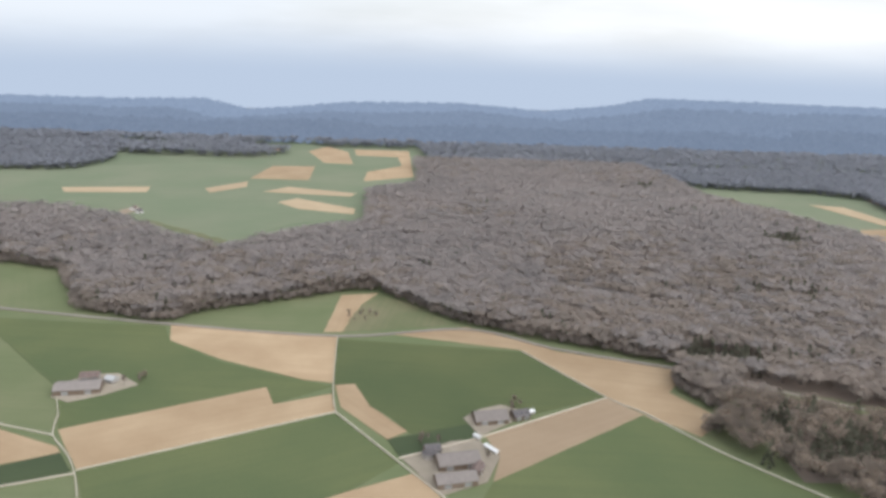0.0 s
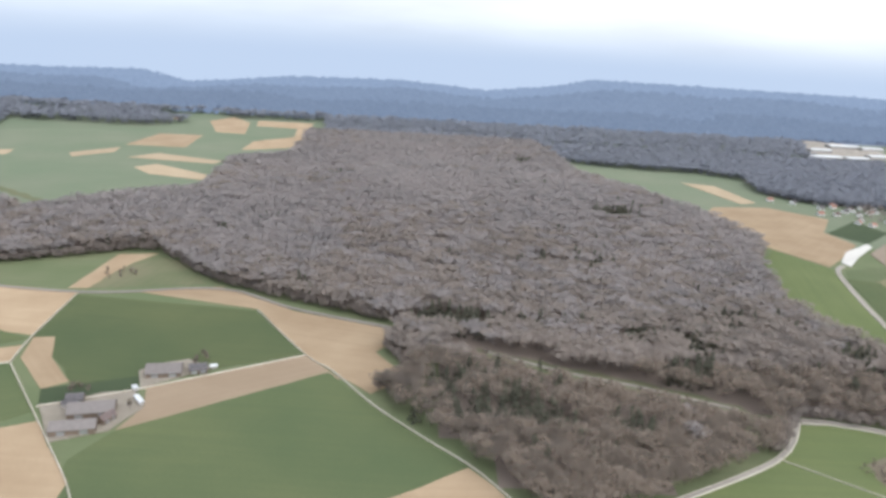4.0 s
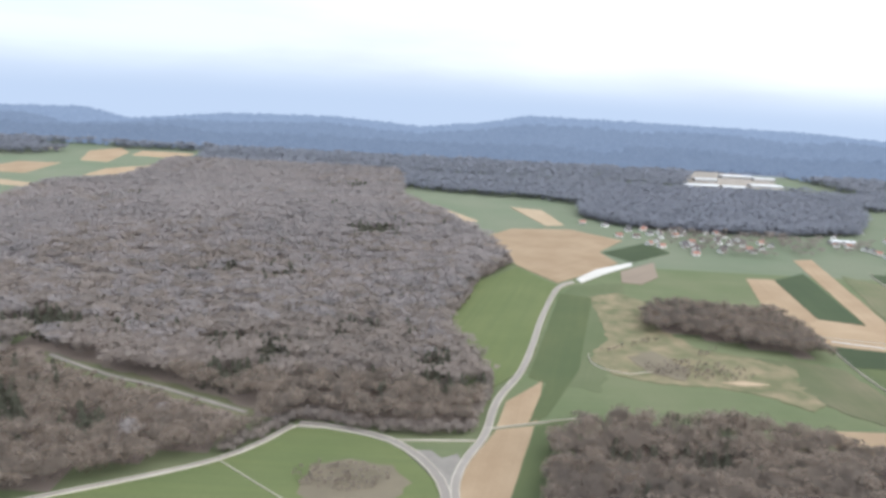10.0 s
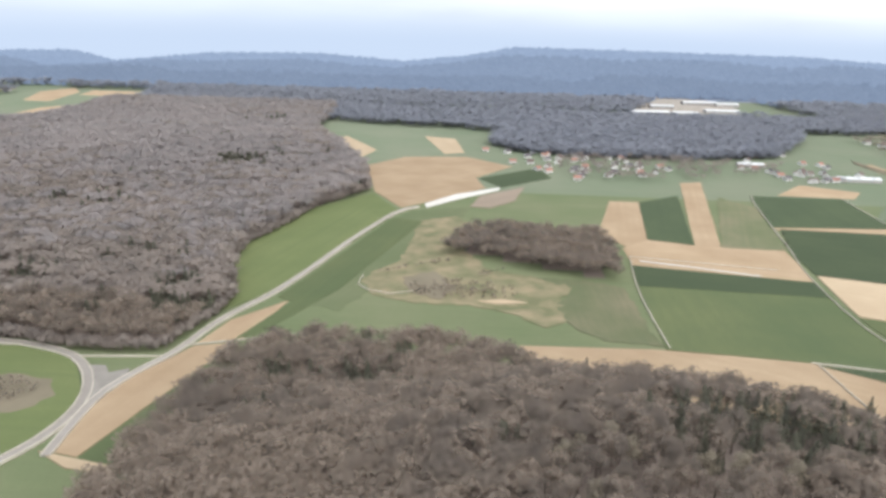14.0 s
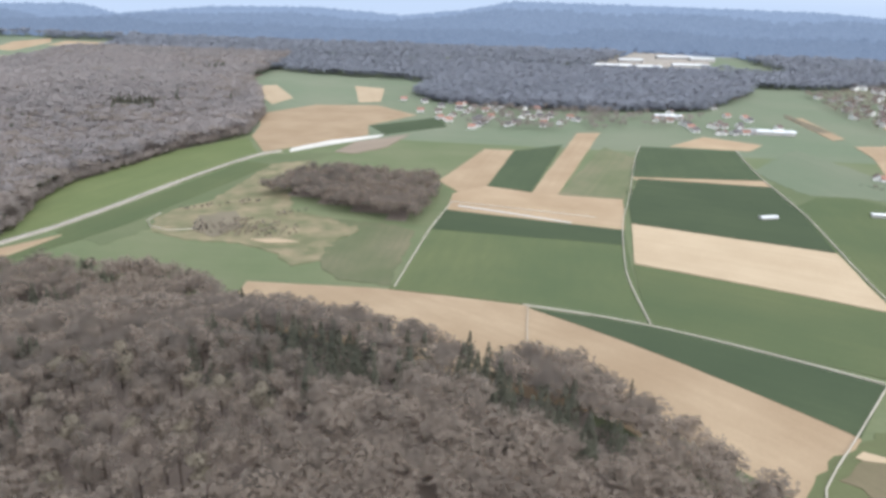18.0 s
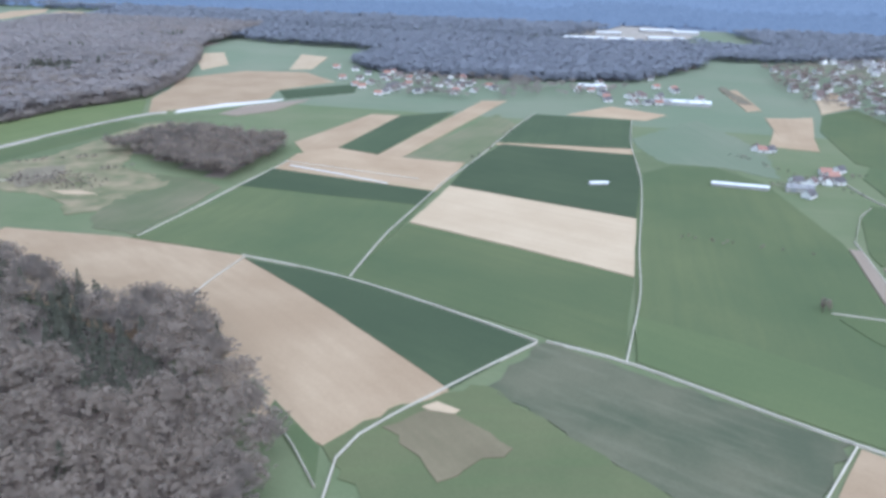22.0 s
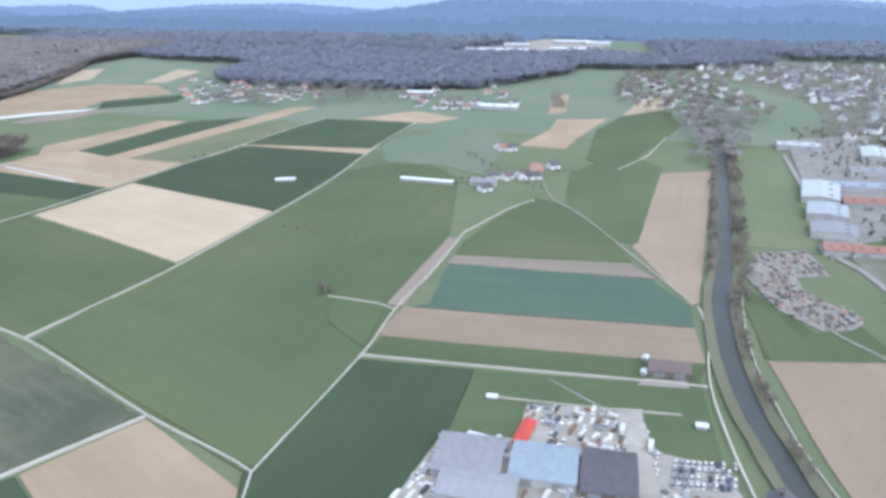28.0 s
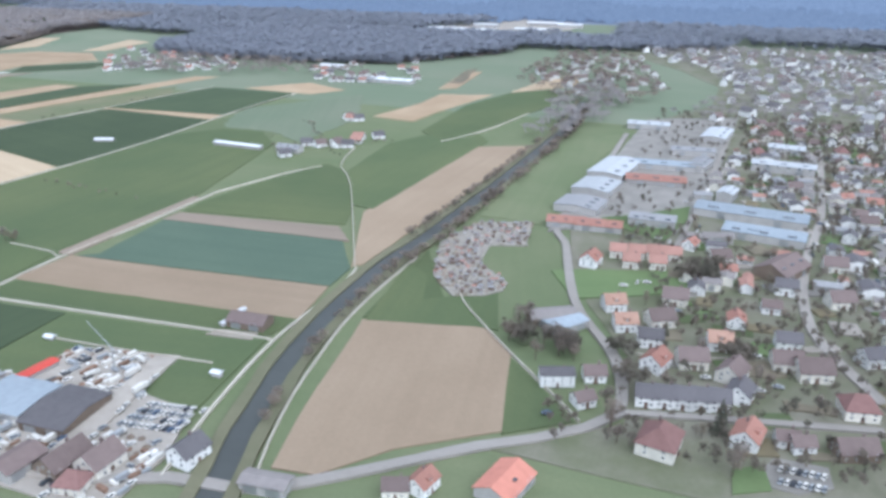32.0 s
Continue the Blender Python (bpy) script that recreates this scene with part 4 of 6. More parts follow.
def limb(bm, p0, p1, r0, r1, sides=6):
    p0, p1 = Vector(p0), Vector(p1)
    q = (p1 - p0).to_track_quat("Z", "Y")
    ring = []
    for p, r in ((p0, r0), (p1, r1)):
        ring.append([bm.verts.new(p + q @ Vector((r * math.cos(6.2832 * i / sides), r * math.sin(6.2832 * i / sides), 0))) for i in range(sides)])
    for i in range(sides):
        bm.faces.new((ring[0][i], ring[0][(i + 1) % sides], ring[1][(i + 1) % sides], ring[1][i]))
    bm.faces.new(ring[1])


def trunk_mesh(bm, seed, tall, spread, conifer=False):
    rnd = random.Random(seed)
    limb(bm, (0, 0, -0.6), (0.1, 0, tall * 0.45), 0.26, 0.19, 8)
    limb(bm, (0.1, 0, tall * 0.45), (0.0, 0.15, tall * (0.98 if conifer else 0.8)), 0.19, 0.04)
    for i in range(3 if conifer else 8):
        a, z = rnd.uniform(0, 6.28), tall * rnd.uniform(0.32, 0.6)
        limb(bm, (0.05, 0, z), (spread * math.cos(a), spread * math.sin(a), z + tall * rnd.uniform(0.16, 0.33)), 0.10, 0.025, 5)


TREES = []
for seed, radius, tall, mat, label, conifer in ((1, 3.3, 11.5, M_TWIG, "leafless broad deciduous tree with grey-brown twigs", False), (2, 3.7, 12.5, M_TWIG, "tall leafless deciduous tree with brownish twigs", False),
                                                (3, 2.9, 10.5, M_TWIG, "slim leafless deciduous tree in the wood", False), (4, 3.1, 11.0, M_BUD, "budding tree with pale olive twigs", False),
                                                (5, 2.5, 11.5, M_NEEDLE, "dark green conifer among bare trees", True), (6, 2.2, 10.5, M_NEEDLE, "slender dark conifer in the wood", True)):
    tree = thing("tree", label, "tree", "trees of the wood")
    bm = bmesh.new()
    trunk_mesh(bm, seed, tall, radius * 0.7, conifer)
    part("trunk", bm, M_BARK, tree)
    co, q = crown_cards(seed, 380 if conifer else 470, 0.42, radius, tall * (0.92 if conifer else 0.75), tall * (0.06 if conifer else 0.24), conifer, 9)
    crown = new("crown", cards_mesh("crown", co, q, mat))
    crown.parent = tree
    tree.matrix_world = pose(0, -600 - 12 * seed, 0)
    TREES.append(tree)


def plant(k, x, y, s=1.0, group="", label=""):
    t = copy_thing(TREES[k], pose(x, y, float(height(x, y)), 0, 0, random.uniform(0, 360)) @ Matrix.Diagonal((s, s, s * random.uniform(0.9, 1.12), 1)))
    return tagged(t, label, group=group)


def scatter(poly, gap, seed, box_=None):
    """Jittered places inside an outline."""
    rng = np.random.default_rng(seed)
    xs, ys = [p[0] for p in poly], [p[1] for p in poly]
    gx, gy = np.meshgrid(np.arange(min(xs), max(xs), gap), np.arange(min(ys), max(ys), gap * 0.87))
    gx[1::2] += gap / 2
    gx, gy = gx.ravel() + rng.normal(size=gx.size) * gap * 0.26, gy.ravel() + rng.normal(size=gy.size) * gap * 0.26
    ok = inside(gx, gy, poly)
    return gx[ok], gy[ok]


def stand_noise(x, y, scale, seed=0.0):
    return np.array([noise.noise((a * scale + seed, b * scale, seed)) for a, b in zip(x, y)])


def woods(name, x, y, templates, mat, label, scale, seed):
    """Many crowns joined: too many to count."""
    rng = np.random.default_rng(seed)
    cos, quads, at = [], [], 0
    z = height(x, y)
    pick = rng.integers(0, len(templates), len(x))
    for k, (co, q) in enumerate(templates):
        sel = np.nonzero(pick == k)[0]
        if not len(sel):
            continue
        a, s, st = rng.random(len(sel)) * 6.283, scale * (0.86 + 0.30 * rng.random(len(sel))), 0.92 + 0.22 * rng.random(len(sel))
        c, si = np.cos(a)[:, None], np.sin(a)[:, None]
        px = (co[None, :, 0] * c - co[None, :, 1] * si) * s[:, None] + x[sel][:, None]
        py = (co[None, :, 0] * si + co[None, :, 1] * c) * s[:, None] + y[sel][:, None]
        pz = co[None, :, 2] * (s * st)[:, None] + z[sel][:, None]
        cos.append(np.stack([px, py, pz], -1).reshape(-1, 3))
        quads.append((q[None] + at + (np.arange(len(sel)) * len(co))[:, None, None]).reshape(-1, 4))
        at += len(sel) * len(co)
    ob = new(name, cards_mesh(name, np.concatenate(cos), np.concatenate(quads), mat))
    return tagged(ob, label, "woods", "", "stuff")


NEAR_T = [crown_cards(20 + i, 215, 0.74, 3.7, 8.0, 2.9, lobes=6, loose=0.36, infill=85, roof=0.5) for i in range(4)]
MID_T = [crown_cards(30 + i, 58, 1.35, 4.2, 5.2, 3.6, lobes=3, loose=0.22, infill=42, roof=0.72) for i in range(4)]
FAR_T = [crown_cards(40 + i, 38, 2.6, 5.8, 6.6, 1.8, lobes=3, loose=0.22, infill=27, roof=0.74) for i in range(3)]
EDGE_T = [crown_cards(80 + i, 46, 0.85, 2.6, 4.6, 0.2, lobes=4, loose=0.3) for i in range(3)]
RIDGE_T = [crown_cards(45 + i, 8, 5.2, 7.0, 6.0, 2.4, lobes=2, loose=0.20) for i in range(3)]
BUSH_T = [crown_cards(70 + i, 40, 1.05, 3.3, 8.5, 2.6, lobes=5, loose=0.45) for i in range(3)]
NEAR_C = [crown_cards(50 + i, 120, 0.62, 2.5, 9.8, 0.8, True) for i in range(3)]
MID_C = [crown_cards(60 + i, 60, 1.0, 2.8, 9.8, 0.8, True) for i in range(3)]

def skirt(outline, gap, seed, depth):
    """Places along a wood's edge, under the outermost twigs."""
    rng = np.random.default_rng(seed)
    mx, my = np.mean([p[0] for p in outline]), np.mean([p[1] for p in outline])
    xs, ys = [], []
    for (ax, ay), (bx, by) in zip(outline, outline[1:]):
        run = math.hypot(bx - ax, by - ay)
        for k in range(int(run / gap)):
            t, d = (k + rng.random()) * gap / run, rng.uniform(-depth, 0.5)
            nx, ny = -(by - ay) / run, (bx - ax) / run
            side = 1 if (mx - ax) * nx + (my - ay) * ny > 0 else -1
            xs.append(ax + t * (bx - ax) + side * d * nx), ys.append(ay + t * (by - ay) + side * d * ny)
    return np.array(xs), np.array(ys)


# the near wood: the trees that stand nearest are things of their own
x, y = scatter(W_NEAR, 4.9, 5)
luck = np.random.default_rng(55).random(len(x))
group_ = sum(np.exp(-((x - a) / c) ** 2 - ((y - b) / d) ** 2) for a, b, c, d in ((535, 205, 22, 9), (556, 196, 34, 9), (600, 190, 18, 10), (550, 182, 30, 7), (500, 156, 16, 8), (480, 176, 12, 8), (404, 250, 12, 10), (432, 250, 16, 10), (408, 226, 10, 7), (446, 231, 10, 7), (432, 277, 8, 6)))
conifer = 0.85 * group_ + 0.6 * stand_noise(x, y, 0.022, 3.1) + 0.5 * stand_noise(x, y, 0.11, 7.7) > 0.25 + 0.55 * luck
close = (y > 128) & (x > 430) & (x < 610) & (np.hypot((x - 520) / 1.25, y - 165) < 26)
order = random.Random(4)
for a, b, c in zip(x[close], y[close], conifer[close]):
    plant(order.choice((4, 5)) if c else order.choice((0, 0, 1, 1, 2, 3)), float(a), float(b), order.uniform(0.8, 1.08), "trees of the near wood")
woods("bare_wood", x[~close & ~conifer], y[~close & ~conifer], NEAR_T, M_TWIG, "leafless grey-brown deciduous wood on a low rise", 0.98, 6)
for a, b in ((505, 242), (533, 233), (562, 221), (570, 217), (578, 214), (600, 221), (611, 215), (619, 209)):
    plant(order.choice((4, 5)), a, b, order.uniform(0.85, 1.1), "conifers at the wood's edge", "dark conifer standing at the edge of the wood")
woods("conifer_stand", x[~close & conifer], y[~close & conifer], NEAR_C, M_NEEDLE, "dark conifers scattered through the near wood", 0.95, 7)

# the great wood and its western arm
x, y = scatter(W_BIG, 5.6, 8)
x2, y2 = scatter(W_LEFT, 6.4, 9)
keep = ~inside(x2, y2, W_BIG)
x, y = np.concatenate([x, x2[keep]]), np.concatenate([y, y2[keep]])
off_path, young = np.ones(len(x), bool), np.zeros(len(x), bool)
for (ax, ay), (bx, by) in (((150, 335), (195, 311)), ((195, 311), (225, 300)), ((225, 300), (268, 280))):
    run = math.hypot(bx - ax, by - ay)
    along, across = ((x - ax) * (bx - ax) + (y - ay) * (by - ay)) / run, ((y - ay) * (bx - ax) - (x - ax) * (by - ay)) / run
    beside = (along > -4) & (along < run + 4)
    off_path &= ~(beside & (np.abs(across + 0.5) < 4.2))
    young |= beside & (across < -3) & (across > -19)
x, y, young = x[off_path], y[off_path], young[off_path]
woods("young_growth", x[young], y[young], NEAR_T, M_TWIG, "low bare young trees beside the forest track", 0.40, 93)
x, y = x[~young], y[~young]
luck = np.random.default_rng(56).random(len(x))
group_ = sum(np.exp(-((x - a) / c) ** 2 - ((y - b) / d) ** 2) for a, b, c, d in ((150, 357, 26, 10), (195, 355, 30, 10), (235, 345, 28, 10), (250, 306, 14, 8), (217, 256, 17, 8), (335, 328, 13, 10), (345, 303, 8, 8),
                                                                           (138, 288, 10, 10), (166, 262, 18, 8), (305, 370, 24, 10), (280, 592, 34, 22), (222, 838, 44, 30)))
conifer = 0.75 * group_ + 0.6 * stand_noise(x, y, 0.016, 1.7) + 0.5 * stand_noise(x, y, 0.07, 4.2) - 0.0006 * (y - 300) > 0.14 + 0.5 * luck
# greyer, paler twigs take over with distance: haze put into the colour
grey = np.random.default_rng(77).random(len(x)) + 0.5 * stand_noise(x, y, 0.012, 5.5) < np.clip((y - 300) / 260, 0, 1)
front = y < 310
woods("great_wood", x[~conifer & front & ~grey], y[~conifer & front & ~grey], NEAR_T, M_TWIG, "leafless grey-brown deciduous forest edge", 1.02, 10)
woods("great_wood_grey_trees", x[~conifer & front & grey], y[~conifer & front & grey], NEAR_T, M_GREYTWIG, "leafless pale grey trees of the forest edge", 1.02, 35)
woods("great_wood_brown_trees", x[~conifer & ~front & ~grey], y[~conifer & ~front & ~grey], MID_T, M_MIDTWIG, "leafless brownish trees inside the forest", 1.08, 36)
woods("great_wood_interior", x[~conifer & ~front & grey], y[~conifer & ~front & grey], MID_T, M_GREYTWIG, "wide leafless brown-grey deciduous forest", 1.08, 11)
woods("great_wood_conifers", x[conifer], y[conifer], MID_C, M_NEEDLE, "dark conifers in patches of the forest", 1.0, 12)

x, y = skirt(W_BIG[:14], 1.5, 94, 4.0)
x2, y2 = skirt(W_BIG[18:31], 1.6, 95, 2.4)
x3, y3 = skirt(W_LEFT[6:], 1.6, 96, 4.0)
woods("wood_edge_shrubs", np.concatenate([x, x2, x3]), np.concatenate([y, y2, y3]), EDGE_T, M_MIDTWIG, "low bare shrubs along the forest edge", 1.15, 97)

# the copse between the fields, and hedges
x, y = scatter(W_COPSE, 4.6, 13)
woods("copse", x, y, NEAR_T, M_TWIG, "small dense bare copse among fields", 0.85, 14)

# bare trees along the banks of the canal, dense on its far reach
rng = np.random.default_rng(91)
y = np.concatenate([rng.uniform(318, 600, 120), rng.uniform(232, 330, 16), rng.uniform(345, 600, 46)])
side = np.concatenate([rng.uniform(3.6, 8.0, 120), rng.uniform(3.4, 4.4, 16), rng.uniform(-5.0, -3.6, 46)])
x = np.interp(y, (233, 255, 280, 314, 332, 350, 417, 498, 540, 620), (908, 903, 900, 899.4, 900.5, 903, 908, 912.5, 914, 910)) + side
woods("canal_bank_trees", x, y, NEAR_T, M_TWIG, "small bare grey-brown trees lining the canal", 0.36, 92)

# bare trees along the far reach of the canal
x, y = scatter([(900, 500), (922, 500), (940, 600), (920, 690), (892, 640)], 10.0, 33)
woods("canal_wood", x, y, MID_T, M_GREYTWIG, "loose bare trees along the canal", 0.75, 34)

# the woods beyond the village, and the ridge on the horizon
x, y = scatter(W_MID, 8.0, 15)
woods("village_wood", x, y, FAR_T, M_FARWOOD, "bare wood behind the village, tinted blue-grey with haze", 0.95, 16)
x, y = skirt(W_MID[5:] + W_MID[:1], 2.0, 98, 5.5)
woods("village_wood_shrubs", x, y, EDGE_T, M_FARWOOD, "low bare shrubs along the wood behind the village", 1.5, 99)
xs, ys = scatter([(-1900, 1010), (2600, 1010), (2600, 1900), (-2400, 1900), (-2400, 760), (-760, 760)], 13.0, 17)
free = np.ones(len(xs), bool)
for c in CLEARINGS:
    free &= ~inside(xs, ys, c)
free &= stand_noise(xs, ys, 0.004, 9.0) > -0.55
nearer = free & (ys < 1180)
woods("far_woods", xs[nearer], ys[nearer], FAR_T, M_FARWOOD, "bare woods far beyond the fields, tinted with haze", 1.15, 18)
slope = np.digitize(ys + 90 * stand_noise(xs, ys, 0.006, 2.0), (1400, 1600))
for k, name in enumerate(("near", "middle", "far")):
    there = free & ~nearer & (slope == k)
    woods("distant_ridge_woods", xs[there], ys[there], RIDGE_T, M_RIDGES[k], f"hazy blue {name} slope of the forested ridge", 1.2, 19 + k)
x, y = scatter([(-900, 1000), (-668, 1150), (-500, 1165), (-410, 960), (-422, 880), (-499, 860), (-700, 820)], 9.0, 61)
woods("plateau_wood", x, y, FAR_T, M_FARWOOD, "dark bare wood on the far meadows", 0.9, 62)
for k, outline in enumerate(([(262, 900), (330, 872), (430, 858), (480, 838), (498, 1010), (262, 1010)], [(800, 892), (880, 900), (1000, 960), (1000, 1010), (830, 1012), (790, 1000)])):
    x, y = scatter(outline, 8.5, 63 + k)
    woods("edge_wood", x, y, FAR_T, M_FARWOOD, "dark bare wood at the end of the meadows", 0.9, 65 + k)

# ---- buildings ----
def window_mesh(w, h):
    bm = bmesh.new()
    box(bm, -w / 2, -0.05, -h / 2, w / 2, 0.03, h / 2, 0)
    box(bm, -w / 2 + 0.09, -0.065, -h / 2 + 0.09, -0.03, -0.045, h / 2 - 0.09, 1)
    box(bm, 0.03, -0.065, -h / 2 + 0.09, w / 2 - 0.09, -0.045, h / 2 - 0.09, 1)
    me = bpy.data.meshes.new("window")
    bm.to_mesh(me)
    bm.free()
    me.materials.append(M_FRAME), me.materials.append(M_PANE)
    return me


WINDOW, TALL_WINDOW = window_mesh(0.75, 0.85), window_mesh(1.3, 0.9)


def gable_roof(bm, length, width, eave, ridge, over=0.35, thick=0.16, hip=0.0):
    """Two sloping slabs, or four where the ends are hipped, that overhang the walls."""
    hl, hw = length / 2 + over, width / 2 + over
    drop = over * (ridge - eave) / (width / 2)
    lo, hi = eave - drop, ridge
    top = [(-hl, -hw, lo + thick), (hl, -hw, lo + thick), (hl - hip, 0, hi + thick), (-hl + hip, 0, hi + thick), (-hl, hw, lo + thick), (hl, hw, lo + thick)]
    bot = [(px, py, pz - thick) for px, py, pz in top]
    t, b = [bm.verts.new(p) for p in top], [bm.verts.new(p) for p in bot]
    for q in ((0, 1, 2, 3), (3, 2, 5, 4)):
        bm.faces.new([t[i] for i in q]), bm.faces.new([b[i] for i in reversed(q)])
    if hip:
        bm.faces.new((t[1], t[5], t[2])), bm.faces.new((t[4], t[0], t[3]))
    edges = ((0, 1), (5, 4), (1, 5), (4, 0)) if hip else ((0, 1), (1, 2), (2, 5), (5, 4), (4, 3), (3, 0))
    for i, j in edges:
        bm.faces.new((t[j], t[i], b[i], b[j]))
    bmesh.ops.recalc_face_normals(bm, faces=bm.faces[:])


def wall_body(bm, length, width, eave, ridge, hip=False):
    hl, hw = length / 2, width / 2
    box(bm, -hl, -hw, -0.3, hl, hw, eave)
    if not hip:
        for sx in (-1, 1):
            v = [bm.verts.new(p) for p in ((sx * hl, -hw, eave), (sx * hl, hw, eave), (sx * hl, 0, ridge), (sx * (hl - 0.3), -hw, eave), (sx * (hl - 0.3), hw, eave), (sx * (hl - 0.3), 0, ridge))]
            for q in ((0, 1, 2), (5, 4, 3), (0, 2, 5, 3), (2, 1, 4, 5)):
                bm.faces.new([v[i] for i in q])
        bmesh.ops.recalc_face_normals(bm, faces=bm.faces[:])


def make_house(length, width, eave, ridge, wall, roof, label, group, hip=0.0, dormer=False, plain_sides=False, m=None):
    h = thing("house", label, "house", group)
    bm = bmesh.new()
    wall_body(bm, length, width, eave, ridge, hip > 0)
    part("wall", bm, wall, h)
    bm = bmesh.new()
    gable_roof(bm, length, width, eave, ridge, hip=hip)
    roof_ob = part("roof", bm, roof, h)
    bm = bmesh.new()
    box(bm, length * 0.18, 0.5, ridge - 1.2, length * 0.18 + 0.5, 1.0, ridge + 0.55)
    box(bm, length * 0.18 - 0.06, 0.44, ridge + 0.55, length * 0.18 + 0.56, 1.06, ridge + 0.65)
    part("chimney", bm, M_ROOF["brown"], roof_ob)
    if dormer:
        bm = bmesh.new()
        box(bm, -0.9, -width * 0.42, eave + 0.3, 0.9, -width * 0.12, eave + (ridge - eave) * 0.72)
        part("dormer", bm, roof, roof_ob)
        again("window", WINDOW, h, pose(0, -width * 0.42 - 0.02, eave + 0.95))
    storeys = (1.25,) if eave < 2.6 else (1.2, 2.75) if eave < 4.2 else (1.2, 2.8, 4.4)
    for z in storeys:
        k = max(2, int(length / 2.6))
        for i in range(k):
            wx = -length / 2 + length * (i + 0.5) / k
            if not plain_sides:
                again("window", WINDOW, h, pose(wx, -width / 2, z))
        for wy in (-width * 0.24, width * 0.24) if not plain_sides else ():
            again("window", WINDOW, h, pose(-length / 2, wy, z, 0, 0, -90))
            again("window", WINDOW, h, pose(length / 2, wy, z, 0, 0, 90))
    if not hip and not plain_sides:
        again("window", WINDOW, h, pose(-length / 2, 0, eave + 0.75, 0, 0, -90)), again("window", WINDOW, h, pose(length / 2, 0, eave + 0.75, 0, 0, 90))
    bm = bmesh.new()
    box(bm, -0.45, -width / 2 - 0.06, 0, 0.45, -width / 2 + 0.02, 1.75)
    box(bm, -0.55, -width / 2 - 0.5, -0.05, 0.55, -width / 2, 0.12)
    part("door", bm, M_DOOR, h)
    h.matrix_world = m or pose(0, -700, 0)
    return h


def make_hall(length, width, eave, ridge, roof, label, group="halls", wall=None, gates=2, skylights=3, flat=False, m=None):
    h = thing("hall", label, "hall", group)
    wall = wall or M_CLAD
    bm = bmesh.new()
    wall_body(bm, length, width, eave, ridge, flat)
    part("wall", bm, wall, h)
    bm = bmesh.new()
    if flat:
        box(bm, -length / 2 - 0.15, -width / 2 - 0.15, eave, length / 2 + 0.15, width / 2 + 0.15, eave + 0.35)
        box(bm, -length * 0.2, -width * 0.2, eave + 0.35, -length * 0.05, width * 0.05, eave + 0.9)
    else:
        gable_roof(bm, length, width, eave, ridge, 0.3, 0.14)
    roof_ob = part("roof", bm, roof, h)
    for i in range(skylights):
        bm = bmesh.new()
        wx = -length / 2 + length * (i + 0.5) / skylights
        zz = eave + 0.38 if flat else eave + (ridge - eave) * 0.5 + 0.17
        box(bm, wx - length * 0.05, -width * 0.33, zz - 0.1, wx + length * 0.05, -width * 0.17, zz + (0.25 if flat else 0.05), taper=0.03)
        part("skylight", bm, M_PANE, roof_ob)
    for i in range(gates):
        bm = bmesh.new()
        wx = -length / 2 + length * (i + 0.5) / max(gates, 1)
        gw = min(1.3, length / 6)
        box(bm, wx - gw, -width / 2 - 0.07, 0, wx + gw, -width / 2 + 0.02, min(eave * 0.75, 3.0))
        for s in range(4):
            box(bm, wx - gw, -width / 2 - 0.10, 0.3 + s * 0.55, wx + gw, -width / 2 - 0.06, 0.36 + s * 0.55)
        part("gate", bm, M_METAL, h)
    for i in range(max(2, int(length / 4))):
        k = max(2, int(length / 4))
        if eave > 3:
            again("window", TALL_WINDOW, h, pose(-length / 2 + length * (i + 0.5) / k, -width / 2, eave * 0.86))
    h.matrix_world = m or pose(0, -700, 0)
    return h


HOUSES = {
    "red": make_house(7.2, 6.0, 3.4, 6.0, M_WHITE, M_ROOF["red"], "white plastered house with a red tile gable roof", "town houses", dormer=True),
    "orange": make_house(6.4, 6.0, 3.3, 5.9, M_WHITE, M_ROOF["orange"], "white house with a bright orange tile roof", "town houses", dormer=True),
    "brown": make_house(7.6, 6.4, 3.2, 6.2, M_CREAM, M_ROOF["brown"], "cream house with a brown tile gable roof", "town houses"),
    "dark": make_house(6.6, 5.8, 3.5, 5.9, M_WHITE, M_ROOF["dark"], "white house with a dark slate roof", "town houses"),
    "hip": make_house(8.6, 8.0, 3.6, 7.2, M_CREAM, M_ROOF["maroon"], "broad house with a dark red hipped roof", "town houses", hip=3.0),
    "farm": make_house(11.0, 7.6, 3.0, 6.6, M_TIMBER, M_ROOF["brown"], "large brown-roofed farmhouse with timber walls", "farmhouses"),
    "small": make_house(5.0, 4.4, 2.4, 4.2, M_WHITE, M_ROOF["brown"], "small white house with a brown roof", "town houses"),
    "block": make_house(12.0, 6.4, 5.4, 7.0, M_WHITE, M_ROOF["dark"], "white apartment block with a low dark roof", "town houses"),
    "terrace": make_house(5.0, 6.2, 3.4, 5.8, M_WHITE, M_ROOF["dark"], "terraced white house with a dark roof", "terraced houses"),
    "terrace_red": make_house(5.6, 6.0, 3.2, 5.6, M_CREAM, M_ROOF["terracotta"], "terraced house with a faded red tile roof", "terraced houses"),
}
for colour in ("red", "dark", "brown"):
    h = make_house(7.0, 6.2, 2.5, 5.2, M_WHITE, M_ROOF["terracotta" if colour == "red" else colour], f"white village house with a {colour} tile roof", "village houses", plain_sides=True)
    HOUSES["far_" + colour] = h
for i, h in enumerate(HOUSES.values()):
    h.matrix_world = pose(40 * i, -900, 0)
built = []


